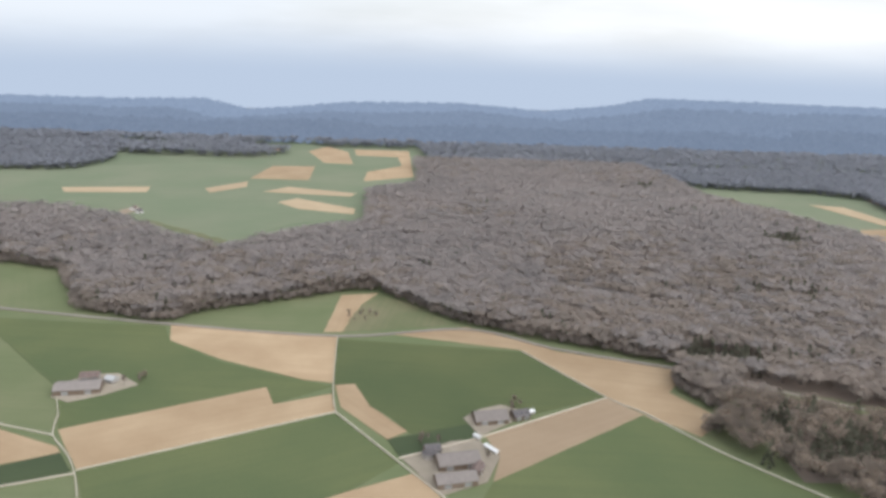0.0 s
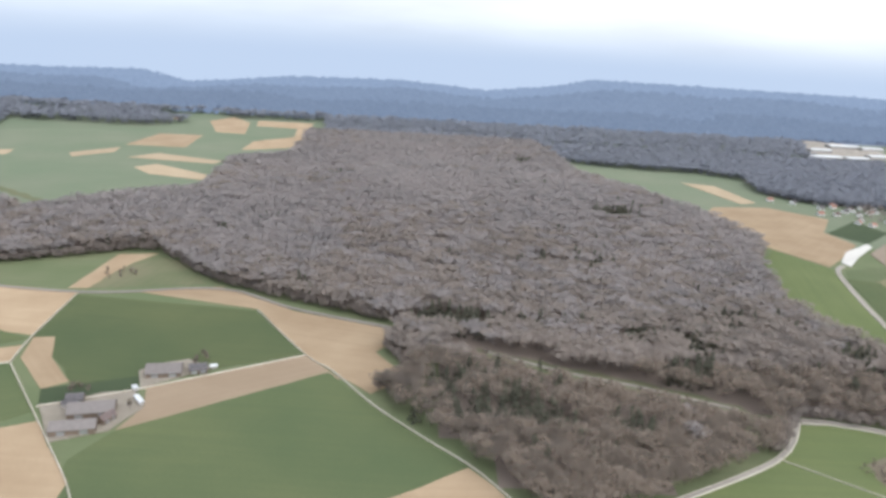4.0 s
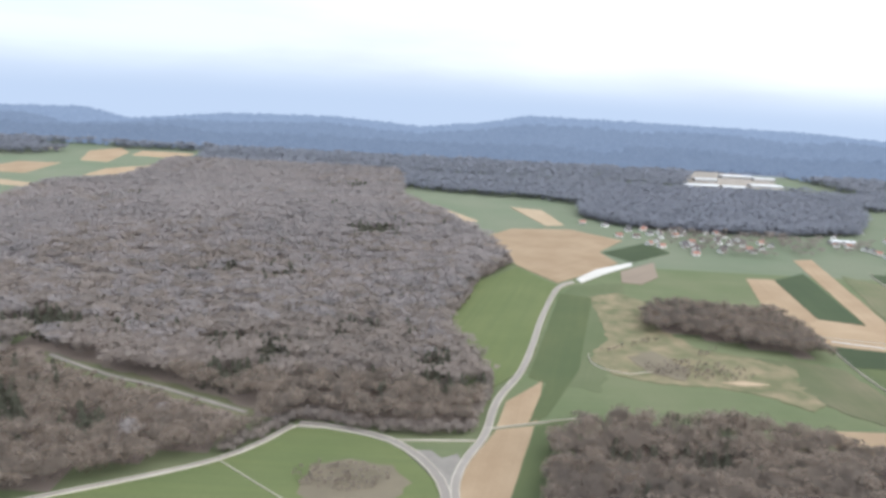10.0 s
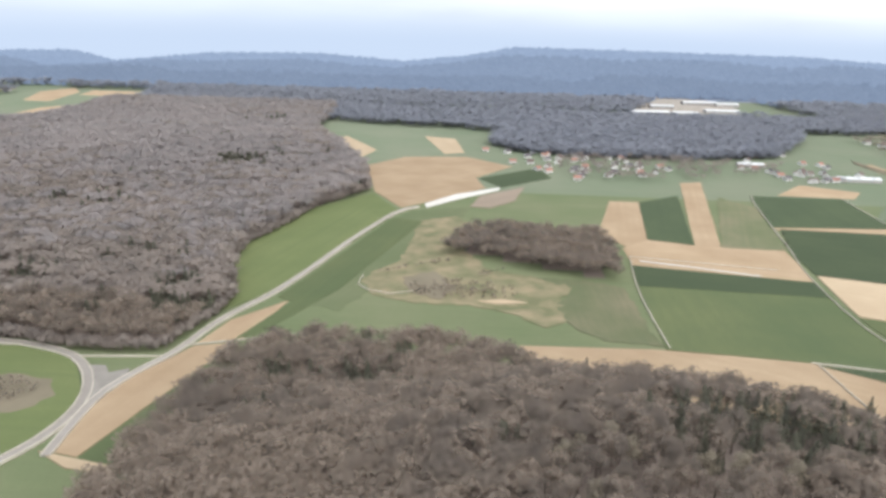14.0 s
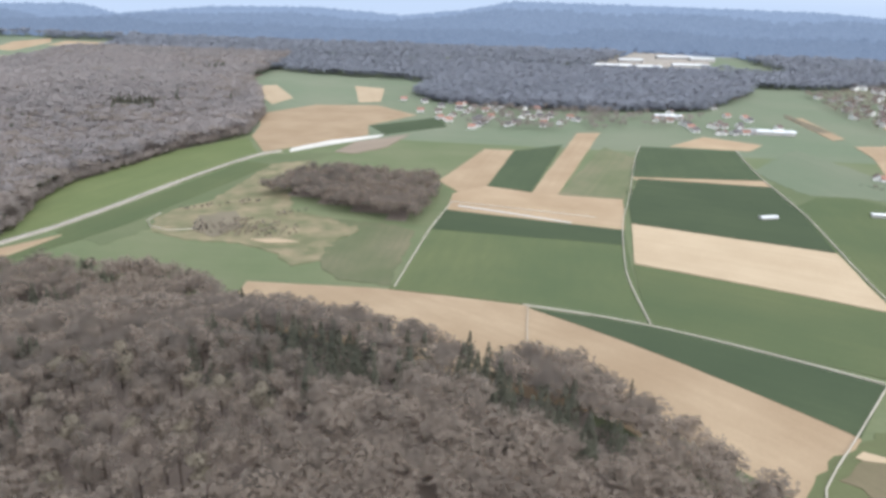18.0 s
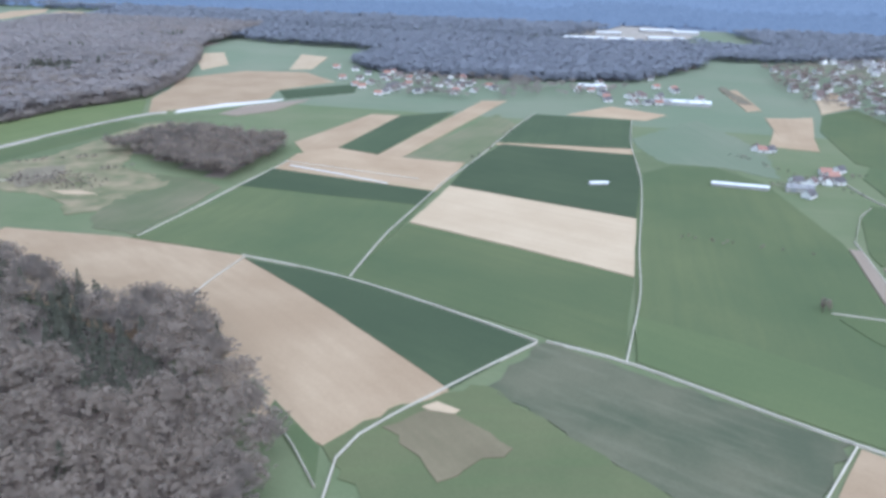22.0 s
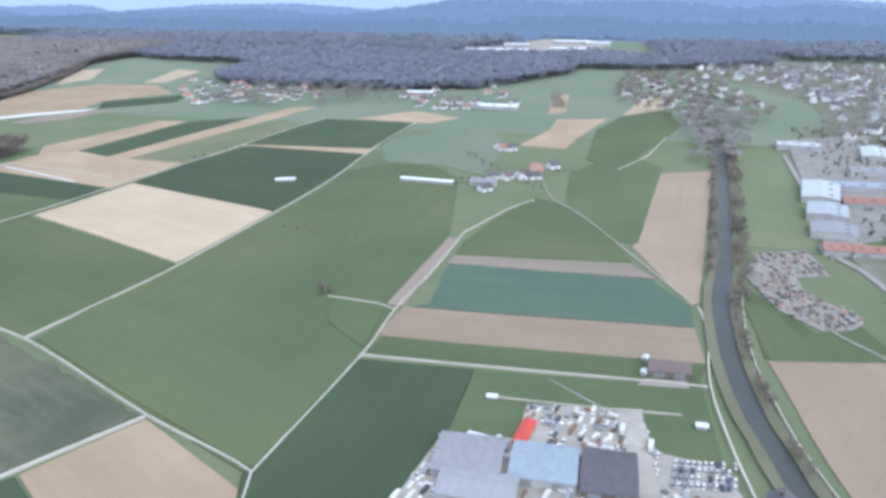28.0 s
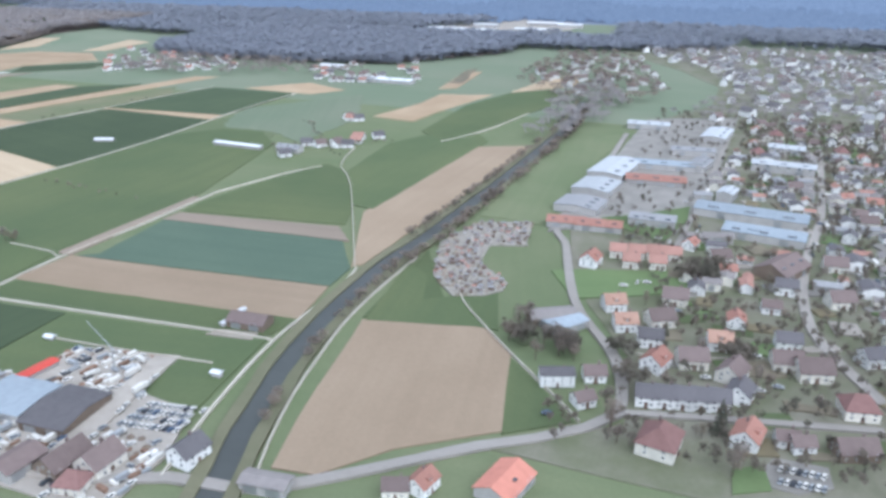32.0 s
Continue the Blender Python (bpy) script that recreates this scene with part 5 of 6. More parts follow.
def house(kind, x, y, turn=0, s=1.0, label="", group=""):
    s *= 0.86
    built.append((x, y, 5.0 * s))
    return tagged(copy_thing(HOUSES[kind], pose(x, y, 0.42, 0, 0, turn) @ Matrix.Diagonal((s, s, s * 0.84, 1))), label, group=group)


def village_house(kind, x, y, turn, s=0.92):
    return house(kind, x, y, turn, s)


def hall(x, y, turn, length, width, eave, ridge, roof, label, **kw):
    built.append((x, y, max(length, width) * 0.55))
    eave, ridge = eave * 0.68, eave * 0.68 + (ridge - eave) * 0.85
    return make_hall(length, width, eave, ridge, M_ROOF[roof], label, m=pose(x, y, 0.42, 0, 0, turn), **kw)


# ---- vehicles, containers and yard clutter ----
def wheel_mesh(r, w):
    bm = bmesh.new()
    bmesh.ops.create_cone(bm, cap_ends=True, segments=12, radius1=r, radius2=r, depth=w, matrix=Matrix.Rotation(radians(90), 4, "X"))
    me = bpy.data.meshes.new("wheel")
    bm.to_mesh(me)
    bm.free()
    me.materials.append(M_TYRE)
    return me


CAR_WHEEL, TRUCK_WHEEL = wheel_mesh(0.22, 0.14), wheel_mesh(0.36, 0.2)


def make_car(colour):
    c = thing("car", f"{colour} parked car on the paved ground", "car", "parked cars")
    bm = bmesh.new()
    box(bm, -1.35, -0.55, 0.18, 1.35, 0.55, 0.55, taper=0.04)
    bmesh.ops.bevel(bm, geom=bm.edges[:], offset=0.05, segments=1, affect="EDGES")
    body = part("body", bm, M_PAINT[colour], c)
    bm = bmesh.new()
    box(bm, -0.95, -0.48, 0.55, 0.6, 0.48, 0.9, 0, 0.17)
    part("cabin_glass", bm, M_PANE, c)
    bm = bmesh.new()
    box(bm, -0.76, -0.31, 0.895, 0.41, 0.31, 0.93)
    part("roof_panel", bm, M_PAINT[colour], body)
    for wx in (-0.85, 0.85):
        for wy in (-0.5, 0.5):
            again("wheel", CAR_WHEEL, c, pose(wx, wy, 0.22))
    c.matrix_world = pose(0, -800, 0)
    return c


def make_truck(colour):
    c = thing("truck", f"box truck with {colour} cargo body in the yard", "truck", "trucks in the yard")
    bm = bmesh.new()
    box(bm, -3.0, -0.72, 0.7, 1.1, 0.72, 2.2)
    part("cargo_box", bm, M_PAINT[colour], c)
    bm = bmesh.new()
    box(bm, 1.25, -0.7, 0.45, 2.4, 0.7, 1.75, taper=0.06)
    cab = part("cab", bm, M_PAINT["white"], c)
    bm = bmesh.new()
    box(bm, 2.35, -0.55, 1.1, 2.41, 0.55, 1.6)
    part("windscreen", bm, M_PANE, cab)
    bm = bmesh.new()
    box(bm, -3.0, -0.4, 0.4, 2.3, 0.4, 0.68)
    part("chassis", bm, M_PAINT["black"], c)
    for wx in (-2.3, -1.5, 1.7):
        for wy in (-0.6, 0.6):
            again("wheel", TRUCK_WHEEL, c, pose(wx, wy, 0.36))
    c.matrix_world = pose(0, -820, 0)
    return c


def make_container(colour):
    c = thing("container", f"corrugated {colour} steel container on the gravel", "container", "containers in the yard")
    bm = bmesh.new()
    edge = [(-2.2 + 0.2 * k, -0.70 - 0.05 * (k // 1 % 2)) for k in range(23)]
    prism(bm, edge + [(px, -py) for px, py in reversed(edge)], 0, 1.45)
    part("body", bm, M_PAINT[colour], c)
    bm = bmesh.new()
    box(bm, 2.2, -0.62, 0.08, 2.26, -0.02, 1.38), box(bm, 2.2, 0.02, 0.08, 2.26, 0.62, 1.38)
    part("door", bm, M_METAL, c)
    c.matrix_world = pose(0, -840, 0)
    return c


def make_heap(seed, mat, label, r=1.6, h=0.9):
    """An uneven mound with a lumpy, angular surface."""
    rnd = random.Random(seed)
    bm = bmesh.new()
    rings = [[bm.verts.new((math.cos(6.2832 * i / 13) * r * q * rnd.uniform(0.8, 1.15), math.sin(6.2832 * i / 13) * r * q * rnd.uniform(0.8, 1.15), h * (1 - q) * rnd.uniform(0.7, 1.35) - (0.2 if q == 1 else 0)))
              for i in range(13)] for q in (1.0, 0.75, 0.5, 0.25)]
    for a, b in zip(rings, rings[1:]):
        for i in range(13):
            bm.faces.new((a[i], a[(i + 1) % 13], b[(i + 1) % 13], b[i]))
    bm.faces.new(rings[-1])
    ob = link_mesh("mound", bm, mat)
    ob.matrix_world = pose(0, -860 - seed, 0)
    return tagged(ob, label, "mound", "mounds in the yard")


CARS = [make_car(c) for c in ("white", "grey", "black", "white", "blue", "white", "grey")]
TRUCKS = [make_truck(c) for c in ("white", "white", "grey")]
BOXES = [make_container(c) for c in ("white", "grey", "white", "rust", "rust", "white", "black")]
HEAPS = [make_heap(1, M_RUBBLE, "low mound of pale crushed rubble"), make_heap(2, M_PAINT["rust"], "low mound of rusty scrap metal"), make_heap(3, M_TIMBER, "low mound of dark broken timber"),
         make_heap(4, M_WHITE, "low mound of white builder's sand", 1.2, 0.8)]


def put(ob, x, y, turn=0.0, s=1.0, z=0.6):
    return copy_thing(ob, pose(x, y, z, 0, 0, turn) @ Matrix.Diagonal((s, s, s, 1)))


def make_shed(seed):
    rnd = random.Random(seed)
    h = thing("garden_shed", "small allotment shed with a low pitched roof", "shed", "allotment sheds")
    bm = bmesh.new()
    wall_body(bm, 1.8, 1.5, 1.2, 1.6)
    part("wall", bm, (M_TIMBER, M_CLAD, M_TIMBER)[seed % 3], h)
    bm = bmesh.new()
    gable_roof(bm, 1.8, 1.5, 1.2, 1.6, 0.15, 0.06)
    part("roof", bm, (M_ROOF["grey"], M_ROOF["faded"], M_ROOF["brown"], M_ROOF["faded"], M_ROOF["terracotta"])[seed % 5], h)
    bm = bmesh.new()
    box(bm, -0.3, -0.78, 0, 0.3, -0.74, 1.05)
    part("door", bm, M_DOOR, h)
    h.matrix_world = pose(0, -880 - 4 * seed, 0)
    return h


def make_workshop(seed, length, width, eave, roof, wall):
    w = thing("workshop", "small low workshop with a plain sheet roof", "workshop", "workshops of the trading estate")
    bm = bmesh.new()
    wall_body(bm, length, width, eave, eave + 0.8)
    part("wall", bm, wall, w)
    bm = bmesh.new()
    gable_roof(bm, length, width, eave, eave + 0.8, 0.2, 0.1)
    part("roof", bm, roof, w)
    bm = bmesh.new()
    box(bm, -0.8, -width / 2 - 0.06, 0, 0.8, -width / 2 + 0.02, eave * 0.8)
    part("gate", bm, M_METAL, w)
    w.matrix_world = pose(0, -960 - 12 * seed, 0)
    return w


def slurry_tank(x, y, r=3.0):
    """A round concrete tank with a dark domed cover."""
    t = thing("slurry_tank", "round concrete slurry tank with a dark domed cover", "tank")
    bm = bmesh.new()
    bmesh.ops.create_cone(bm, cap_ends=True, segments=28, radius1=r, radius2=r, depth=2.0, matrix=pose(0, 0, 0.8))
    part("wall", bm, M_RUBBLE, t)
    bm = bmesh.new()
    bmesh.ops.create_cone(bm, cap_ends=True, segments=28, radius1=r * 1.03, radius2=r * 0.4, depth=0.7, matrix=pose(0, 0, 2.1))
    bmesh.ops.create_cone(bm, cap_ends=True, segments=16, radius1=r * 0.4, radius2=r * 0.1, depth=0.25, matrix=pose(0, 0, 2.55))
    part("cover", bm, M_ROOF["dark"], t)
    t.matrix_world = pose(x, y, 0.3)


SHOPS = [make_workshop(0, 7, 4, 1.9, M_ROOF["grey"], M_CLAD), make_workshop(1, 5, 4.5, 2.2, M_ROOF["faded"], M_CREAM), make_workshop(2, 9, 4.4, 2.0, M_ROOF["faded"], M_CLAD),
         make_workshop(3, 5, 3.2, 1.8, M_ROOF["terracotta"], M_WHITE), make_workshop(4, 6, 5, 2.3, M_ROOF["dark"], M_WHITE)]
SHEDS = [make_shed(i) for i in range(5)]


def make_bed(seed):
    """A low bed whose surface rises in rows."""
    rnd = random.Random(seed)
    bm = bmesh.new()
    lines = [[bm.verts.new((-1.5 + 0.25 * i, -0.6 + 0.3 * k, (-0.1 if k in (0, 4) or i in (0, 12) else 0.12 + (0.16 * rnd.random() if i % 2 else 0)))) for k in range(5)] for i in range(13)]
    for a, b in zip(lines, lines[1:]):
        for k in range(4):
            bm.faces.new((a[k], b[k], b[k + 1], a[k + 1]))
    ob = link_mesh("garden_bed", bm, (M_LAND["brown"], M_LAND["allotment"], M_LAND["brush"])[seed % 3])
    ob.matrix_world = pose(0, -920 - 4 * seed, 0)
    return tagged(ob, "raised allotment bed with rows of plants", "garden bed", "allotment beds")


BEDS = [make_bed(i) for i in range(3)]

# ---- the town, its halls and the farms ----
house("hip", 985.1, 256.2, 80, 1.05)
house("red", 1001.0, 263.9, 75)
house("small", 1008.3, 266.6, 10)
house("red", 981.9, 287.8, 70)
house("brown", 989.6, 292.0, 15)
house("orange", 995.5, 303.3, 10)
house("brown", 981.0, 310.8, 30)
house("brown", 983.9, 325.5, 5)
house("orange", 972.9, 305.4, 20)
house("orange", 968.7, 316.1, 25)
house("dark", 979.6, 299.0, 10)
house("block", 961.9, 273.2, 20, 0.72)
house("small", 969.4, 278.0, 20, 1.10)
house("small", 968.8, 266.9, 40)
house("brown", 998.4, 288.6, 70)
house("brown", 1010.1, 298.1, 10)
house("dark", 1011.1, 308.5, 5)
house("brown", 1015.4, 295.6, 15, 1.10)
house("dark", 1029.1, 307.0, 30)
house("small", 1008.3, 328.9, 5, 1.10)
house("dark", 1012.9, 343.3, 0)
house("brown", 1027.8, 366.3, 5)
house("brown", 1026.1, 339.2, 20)
house("hip", 1022.9, 282.6, 10, 0.90)
house("farm", 1020.2, 267.1, 20, 0.80)
house("small", 1010.8, 265.6, 20)
house("red", 958.0, 345.0, 80)
house("dark", 999.9, 280.1, 75)
house("brown", 890.1, 215.2, 85, 1.05)
house("farm", 883.5, 213.4, 85, 0.90)
house("dark", 903.5, 222.8, 80, 1.05)
house("hip", 889.9, 209.1, 10, 0.70)
house("terrace_red", 964.9, 355.5, 5)
house("terrace_red", 970.5, 356.6, 5)
house("terrace_red", 975.9, 358.1, 5)
house("terrace_red", 981.3, 358.6, 5)
house("terrace_red", 969.7, 348.4, 5)
house("terrace_red", 977.4, 349.9, 5)
house("terrace", 981.2, 272.4, 5)
house("terrace", 984.9, 273.3, 5)
house("terrace", 988.5, 274.1, 5)
house("terrace", 992.1, 275.0, 5)
house("terrace", 995.7, 275.9, 5)
house("red", 946.9, 229.9, 75, 0.80)
house("brown", 942.8, 227.4, 20, 0.70)
hall(951.0, 455.3, 80, 30, 15, 4, 5, "white", "long white-roofed industrial hall")
hall(947.9, 423.5, 80, 18, 15, 4, 5, "white", "white-roofed industrial hall beside the lane")
hall(945.8, 398.8, 80, 14, 16, 3.5, 4.5, "grey", "pale grey-roofed workshop hall")
hall(944.3, 378.1, 5, 13, 7, 3, 4.6, "red", "workshop with a faded red roof")
hall(955.3, 378.3, 5, 16, 7, 3, 4.6, "red", "low workshop with a red tile roof")
hall(992.2, 541.0, 80, 26, 12, 4.5, 5.4, "white", "tall white industrial hall with skylights")
hall(970.5, 470.0, 5, 26, 9, 3.6, 4.6, "blue", "long blue-grey industrial hall")
hall(969.1, 444.2, 5, 24, 9, 3, 4.6, "red", "reddish workshop with white dormers")
hall(1005.2, 409.0, -8, 38, 11, 4, 5, "blue", "long blue-grey roofed factory hall")
hall(972.4, 390.1, 0, 16, 8, 3.5, 4.3, "grey", "grey flat-roofed workshop by the lane", flat=True)
hall(997.2, 431.0, 75, 10, 6, 5, 6, "white", "narrow white commercial building")
hall(956.5, 554.8, 0, 22, 10, 4, 5, "white", "pale industrial hall at the town edge")
hall(1024.1, 519.1, -10, 16, 9, 5, 6, "white", "white flat commercial block beside houses")
hall(1020.4, 483.3, -5, 26, 9, 5, 6, "white", "long white apartment building")
hall(1008.9, 388.4, -8, 26, 10, 3.5, 4.5, "blue", "blue-grey flat commercial building", flat=True)
hall(1012.5, 356.9, 60, 15, 10, 4, 7, "brown", "large barn-like house with a brown roof", wall=M_TIMBER)
hall(985.5, 475.2, 75, 16, 8, 4, 5, "grey", "grey industrial shed with low roof")
hall(981.7, 500.8, 5, 20, 8, 4, 5, "grey", "low grey workshop row of halls")
hall(954.6, 303.1, 30, 12, 6, 3, 4, "faded", "workshop with a faded brown roof", wall=M_TIMBER, skylights=0)
hall(958.8, 300.2, 55, 10, 6, 2.8, 3.4, "blue", "annex with a blue-grey roof", skylights=0)
hall(960.5, 234.8, 75, 9.5, 7, 2.6, 4.4, "scarlet", "large hall with an orange-red roof and skylight", skylights=1)
hall(921.2, 220.5, 5, 8.5, 4, 2.6, 3.2, "faded", "low beige-roofed building by the bridge", skylights=0)
hall(876.7, 209.6, 83, 7.9, 6, 3.6, 5, "brown", "long brown-roofed building beside the lane", skylights=0)
hall(844.0, 224.3, 4, 13.5, 13, 3.8, 4.6, "grey", "large grey-roofed workshop hall of the yard", skylights=0, wall=M_CLAD)
hall(847.8, 214.7, 3, 15, 8, 3.8, 4.6, "grey", "grey-roofed hall of the yard", skylights=0, wall=M_CLAD)
hall(859.2, 225.4, 3, 13, 12, 3.6, 4.2, "blue", "blue-grey roofed hall of the yard", skylights=0, wall=M_CLAD)
hall(872.0, 225.9, 3, 10.5, 14, 3.2, 4.4, "dark", "dark brown-roofed hall of the yard", skylights=0, wall=M_TIMBER)
hall(853.4, 236.4, 83, 9, 2.6, 2.2, 2.6, "bright", "long open shed with a bright red roof", gates=0, skylights=0)
hall(843.7, 232.2, -8, 4.0, 2.5, 1.8, 2.1, "pale", "small white-roofed shed beside the yard", gates=0, skylights=0)
hall(884.0, 273.6, 2, 10.0, 5.8, 2.6, 4.4, "brown", "dark brown-roofed barn beside a gravel forecourt", wall=M_TIMBER, skylights=0)
hall(878.2, 278.6, 80, 1.8, 1.1, 1.5, 1.8, "pale", "white trailer beside the dark barn", gates=0, skylights=0)
hall(878.0, 271.0, 80, 1.8, 1.1, 1.5, 1.8, "pale", "white trailer by the barn forecourt", gates=0, skylights=0)
hall(843.6, 249.9, 3, 2.2, 1.2, 1.6, 1.9, "pale", "white trailer shed on the field edge", gates=0, skylights=0)
hall(890.8, 249.6, 0, 2.2, 1.3, 1.5, 1.8, "pale", "small white shed beside the canal track", gates=0, skylights=0)
hall(774.2, 434.4, -3, 26, 3.5, 2, 2.4, "pale", "long low white polytunnel on the meadow", gates=0, skylights=0)
hall(801.6, 435.9, -3, 12, 5, 3, 4.5, "grey", "grey-roofed farm shed among meadows")
hall(707.1, 420.1, 20, 9, 3, 1.5, 2, "pale", "pale polytunnel in the dark crop", gates=0, skylights=0)
hall(-156.1, 308.6, 12, 19, 10, 3.2, 5, "faded", "large grey-brown-roofed barn of the lone farm", wall=M_TIMBER, skylights=0)
hall(-145.5, 318.0, -20, 5, 4, 2.4, 3.6, "white", "small white outbuilding of the lone farm", gates=1, skylights=0)
hall(25.2, 291.7, 12, 14, 9, 2.6, 5.6, "faded", "grey-brown-roofed barn of the upper farm", wall=M_TIMBER, skylights=0)
hall(38.2, 294.9, 20, 7, 6, 2.6, 4.6, "dark", "dark-roofed outbuilding of the upper farm", wall=M_TIMBER)
hall(10.7, 256.0, 15, 16, 9, 3.2, 6.0, "faded", "brown-roofed barn of the lower farm", wall=M_TIMBER, skylights=0)
hall(9.8, 243.0, 15, 15, 7, 3, 5.4, "faded", "brown-roofed farmhouse wing of the lower farm", wall=M_TIMBER, skylights=0)
hall(24.2, 266.2, -52, 7, 1.6, 1.6, 1.9, "pale", "long white trailer by the farm", gates=0, skylights=0)
hall(19.1, 275.6, -52, 3, 1.6, 1.6, 1.9, "pale", "white trailer by the farm road", gates=0, skylights=0)
hall(43.5, 298.7, 30, 2.6, 1.8, 1.6, 1.9, "pale", "small white hut beside the track", gates=0, skylights=0)
hall(1.0, 263.8, 15, 6, 5, 2.6, 4.6, "dark", "dark-roofed outbuilding beside the lower farm", wall=M_TIMBER)
hall(18.0, 250.9, 70, 6, 4, 2.4, 4, "brown", "small brown-roofed shed of the lower farm", wall=M_TIMBER)
hall(-156.3, 320.4, 12, 8, 5, 2.6, 4.6, "brown", "brown-roofed annex of the lone farm")
hall(694.4, 692.4, 0, 22, 9, 4, 5, "pale", "white hall at the village edge")
hall(765.0, 645.1, 0, 34, 10, 3.5, 4.5, "pale", "long white hall among fields")
hall(746.2, 643.4, 0, 14, 8, 3.5, 4.5, "grey", "grey hall at the village edge")
hall(671.8, 1041.4, 3, 48.0, 18, 6, 7, "pale", "large pale industrial hall on the plain", gates=0, skylights=0)
hall(716.7, 1040.3, 3, 32.0, 18, 6, 7, "pale", "large pale industrial hall on the plain", gates=0, skylights=0)
hall(772.0, 1071.8, 3, 44.0, 18, 6, 7, "pale", "large pale industrial hall on the plain", gates=0, skylights=0)
hall(766.2, 1171.8, 3, 48.0, 18, 6, 7, "pale", "large pale industrial hall on the plain", gates=0, skylights=0)
hall(700.7, 1112.7, 3, 32.0, 18, 6, 7, "pale", "large pale industrial hall on the plain", gates=0, skylights=0)
hall(802.4, 1159.0, 3, 32.0, 18, 6, 7, "pale", "large pale industrial hall on the plain", gates=0, skylights=0)
village_house("far_red", 538, 612, 0)
village_house("far_dark", 541, 620, 37)
village_house("far_brown", 543, 631, 74)
village_house("far_dark", 540, 652, 21)
village_house("far_brown", 547, 649, 58)
village_house("far_red", 549, 661, 5)
village_house("far_dark", 564, 628, 42)
village_house("far_brown", 567, 634, 79)
village_house("far_dark", 570, 641, 26)
village_house("far_brown", 530, 694, 63)
village_house("far_red", 542, 688, 10)
village_house("far_dark", 545, 709, 47)
village_house("far_brown", 588, 692, 84)
village_house("far_dark", 596, 672, 31)
village_house("far_brown", 597, 684, 68)
village_house("far_red", 613, 672, 15)
village_house("far_dark", 618, 662, 52)
village_house("far_brown", 574, 664, 89)
village_house("far_dark", 577, 680, 36)
village_house("far_brown", 527, 677, 73)
village_house("far_red", 797, 512, 0)
village_house("far_dark", 801, 513, 37)
village_house("far_brown", 794, 515, 74)
village_house("far_dark", 803, 450, 21)
village_house("far_brown", 810, 450, 58)
village_house("far_red", 821, 471, 5)
village_house("far_dark", 829, 477, 42)
village_house("far_brown", 818, 453, 79)
village_house("far_dark", 823, 454, 26)
village_house("far_brown", 816, 456, 63)
village_house("far_red", 823, 464, 10)
village_house("far_dark", 804, 427, 47)
village_house("far_red", 694, 678, 0)
village_house("far_dark", 703, 668, 37)
village_house("far_brown", 723, 662, 74)
village_house("far_dark", 742, 753, 21)
village_house("far_brown", 728, 635, 58)
village_house("far_red", 704, 692, 0)
village_house("far_dark", 736, 636, 37)
village_house("far_brown", 724, 633, 74)
village_house("far_dark", 708, 640, 21)
village_house("far_brown", 726, 658, 58)
village_house("far_red", 745, 639, 5)
village_house("far_dark", 706, 662, 42)
village_house("far_brown", 745, 658, 79)
village_house("far_red", -399, 1129, 0)
village_house("far_dark", -387, 1159, 37)
village_house("far_brown", -355, 1166, 74)
village_house("far_dark", -324, 1248, 21)
village_house("far_brown", -244, 1097, 58)
village_house("far_red", -229, 1082, 5)
village_house("far_dark", -266, 663, 42)
village_house("far_brown", -275, 674, 79)
village_house("far_red", 464, 726, 0)
village_house("far_dark", 484, 719, 37)
village_house("far_brown", 508, 723, 74)
village_house("far_dark", 519, 688, 21)
village_house("far_brown", 530, 700, 58)
village_house("far_red", 547, 712, 5)
village_house("far_dark", 545, 636, 42)
village_house("far_brown", 562, 671, 79)
village = random.Random(77)
for outline, gap, seed in (([(478, 690), (520, 722), (600, 705), (606, 640), (560, 612), (520, 625), (490, 655)], 13.0, 81), ([(680, 715), (740, 745), (790, 672), (772, 634), (712, 630), (684, 662)], 15.0, 82)):
    for a, b in zip(*scatter(outline, gap, seed)):
        if village.random() < 0.5 and all((a - q[0]) ** 2 + (b - q[1]) ** 2 > (4 + q[2]) ** 2 for q in built):
            village_house(village.choice(("far_red", "far_dark", "far_brown")), float(a), float(b), village.uniform(0, 90))
plant(4, 995.9, 265.0, 0.75, "garden trees", "dark conifer between the houses")
plant(5, 996.6, 266.3, 0.60, "garden trees", "dark conifer between the houses")
plant(1, 999.3, 254.5, 0.60, "garden trees", "bare brown tree between the houses")
plant(1, 998.4, 252.2, 0.55, "garden trees", "bare brown tree between the houses")
plant(0, 957.9, 291.9, 0.60, "garden trees", "bare brown tree between the houses")
plant(1, 956.0, 287.6, 0.60, "garden trees", "bare brown tree between the houses")
plant(0, 955.2, 282.1, 0.55, "garden trees", "bare brown tree between the houses")
plant(2, 960.8, 287.6, 0.60, "garden trees", "bare brown tree between the houses")
plant(0, 973.9, 264.3, 0.60, "garden trees", "bare brown tree between the houses")
plant(1, 975.6, 260.3, 0.60, "garden trees", "bare brown tree between the houses")
plant(2, 977.3, 255.3, 0.50, "garden trees", "bare brown tree between the houses")
plant(1, 948.2, 294.9, 0.60, "garden trees", "bare brown tree between the houses")
plant(0, 949.7, 298.3, 0.60, "garden trees", "bare brown tree between the houses")
plant(2, 947.1, 288.8, 0.55, "garden trees", "bare brown tree between the houses")
plant(1, 959.9, 285.8, 0.60, "garden trees", "bare brown tree between the houses")
plant(0, 962.6, 287.9, 0.60, "garden trees", "bare brown tree between the houses")
plant(2, 963.8, 284.4, 0.55, "garden trees", "bare brown tree between the houses")
plant(0, 997.5, 303.5, 0.50, "garden trees", "bare brown tree between the houses")
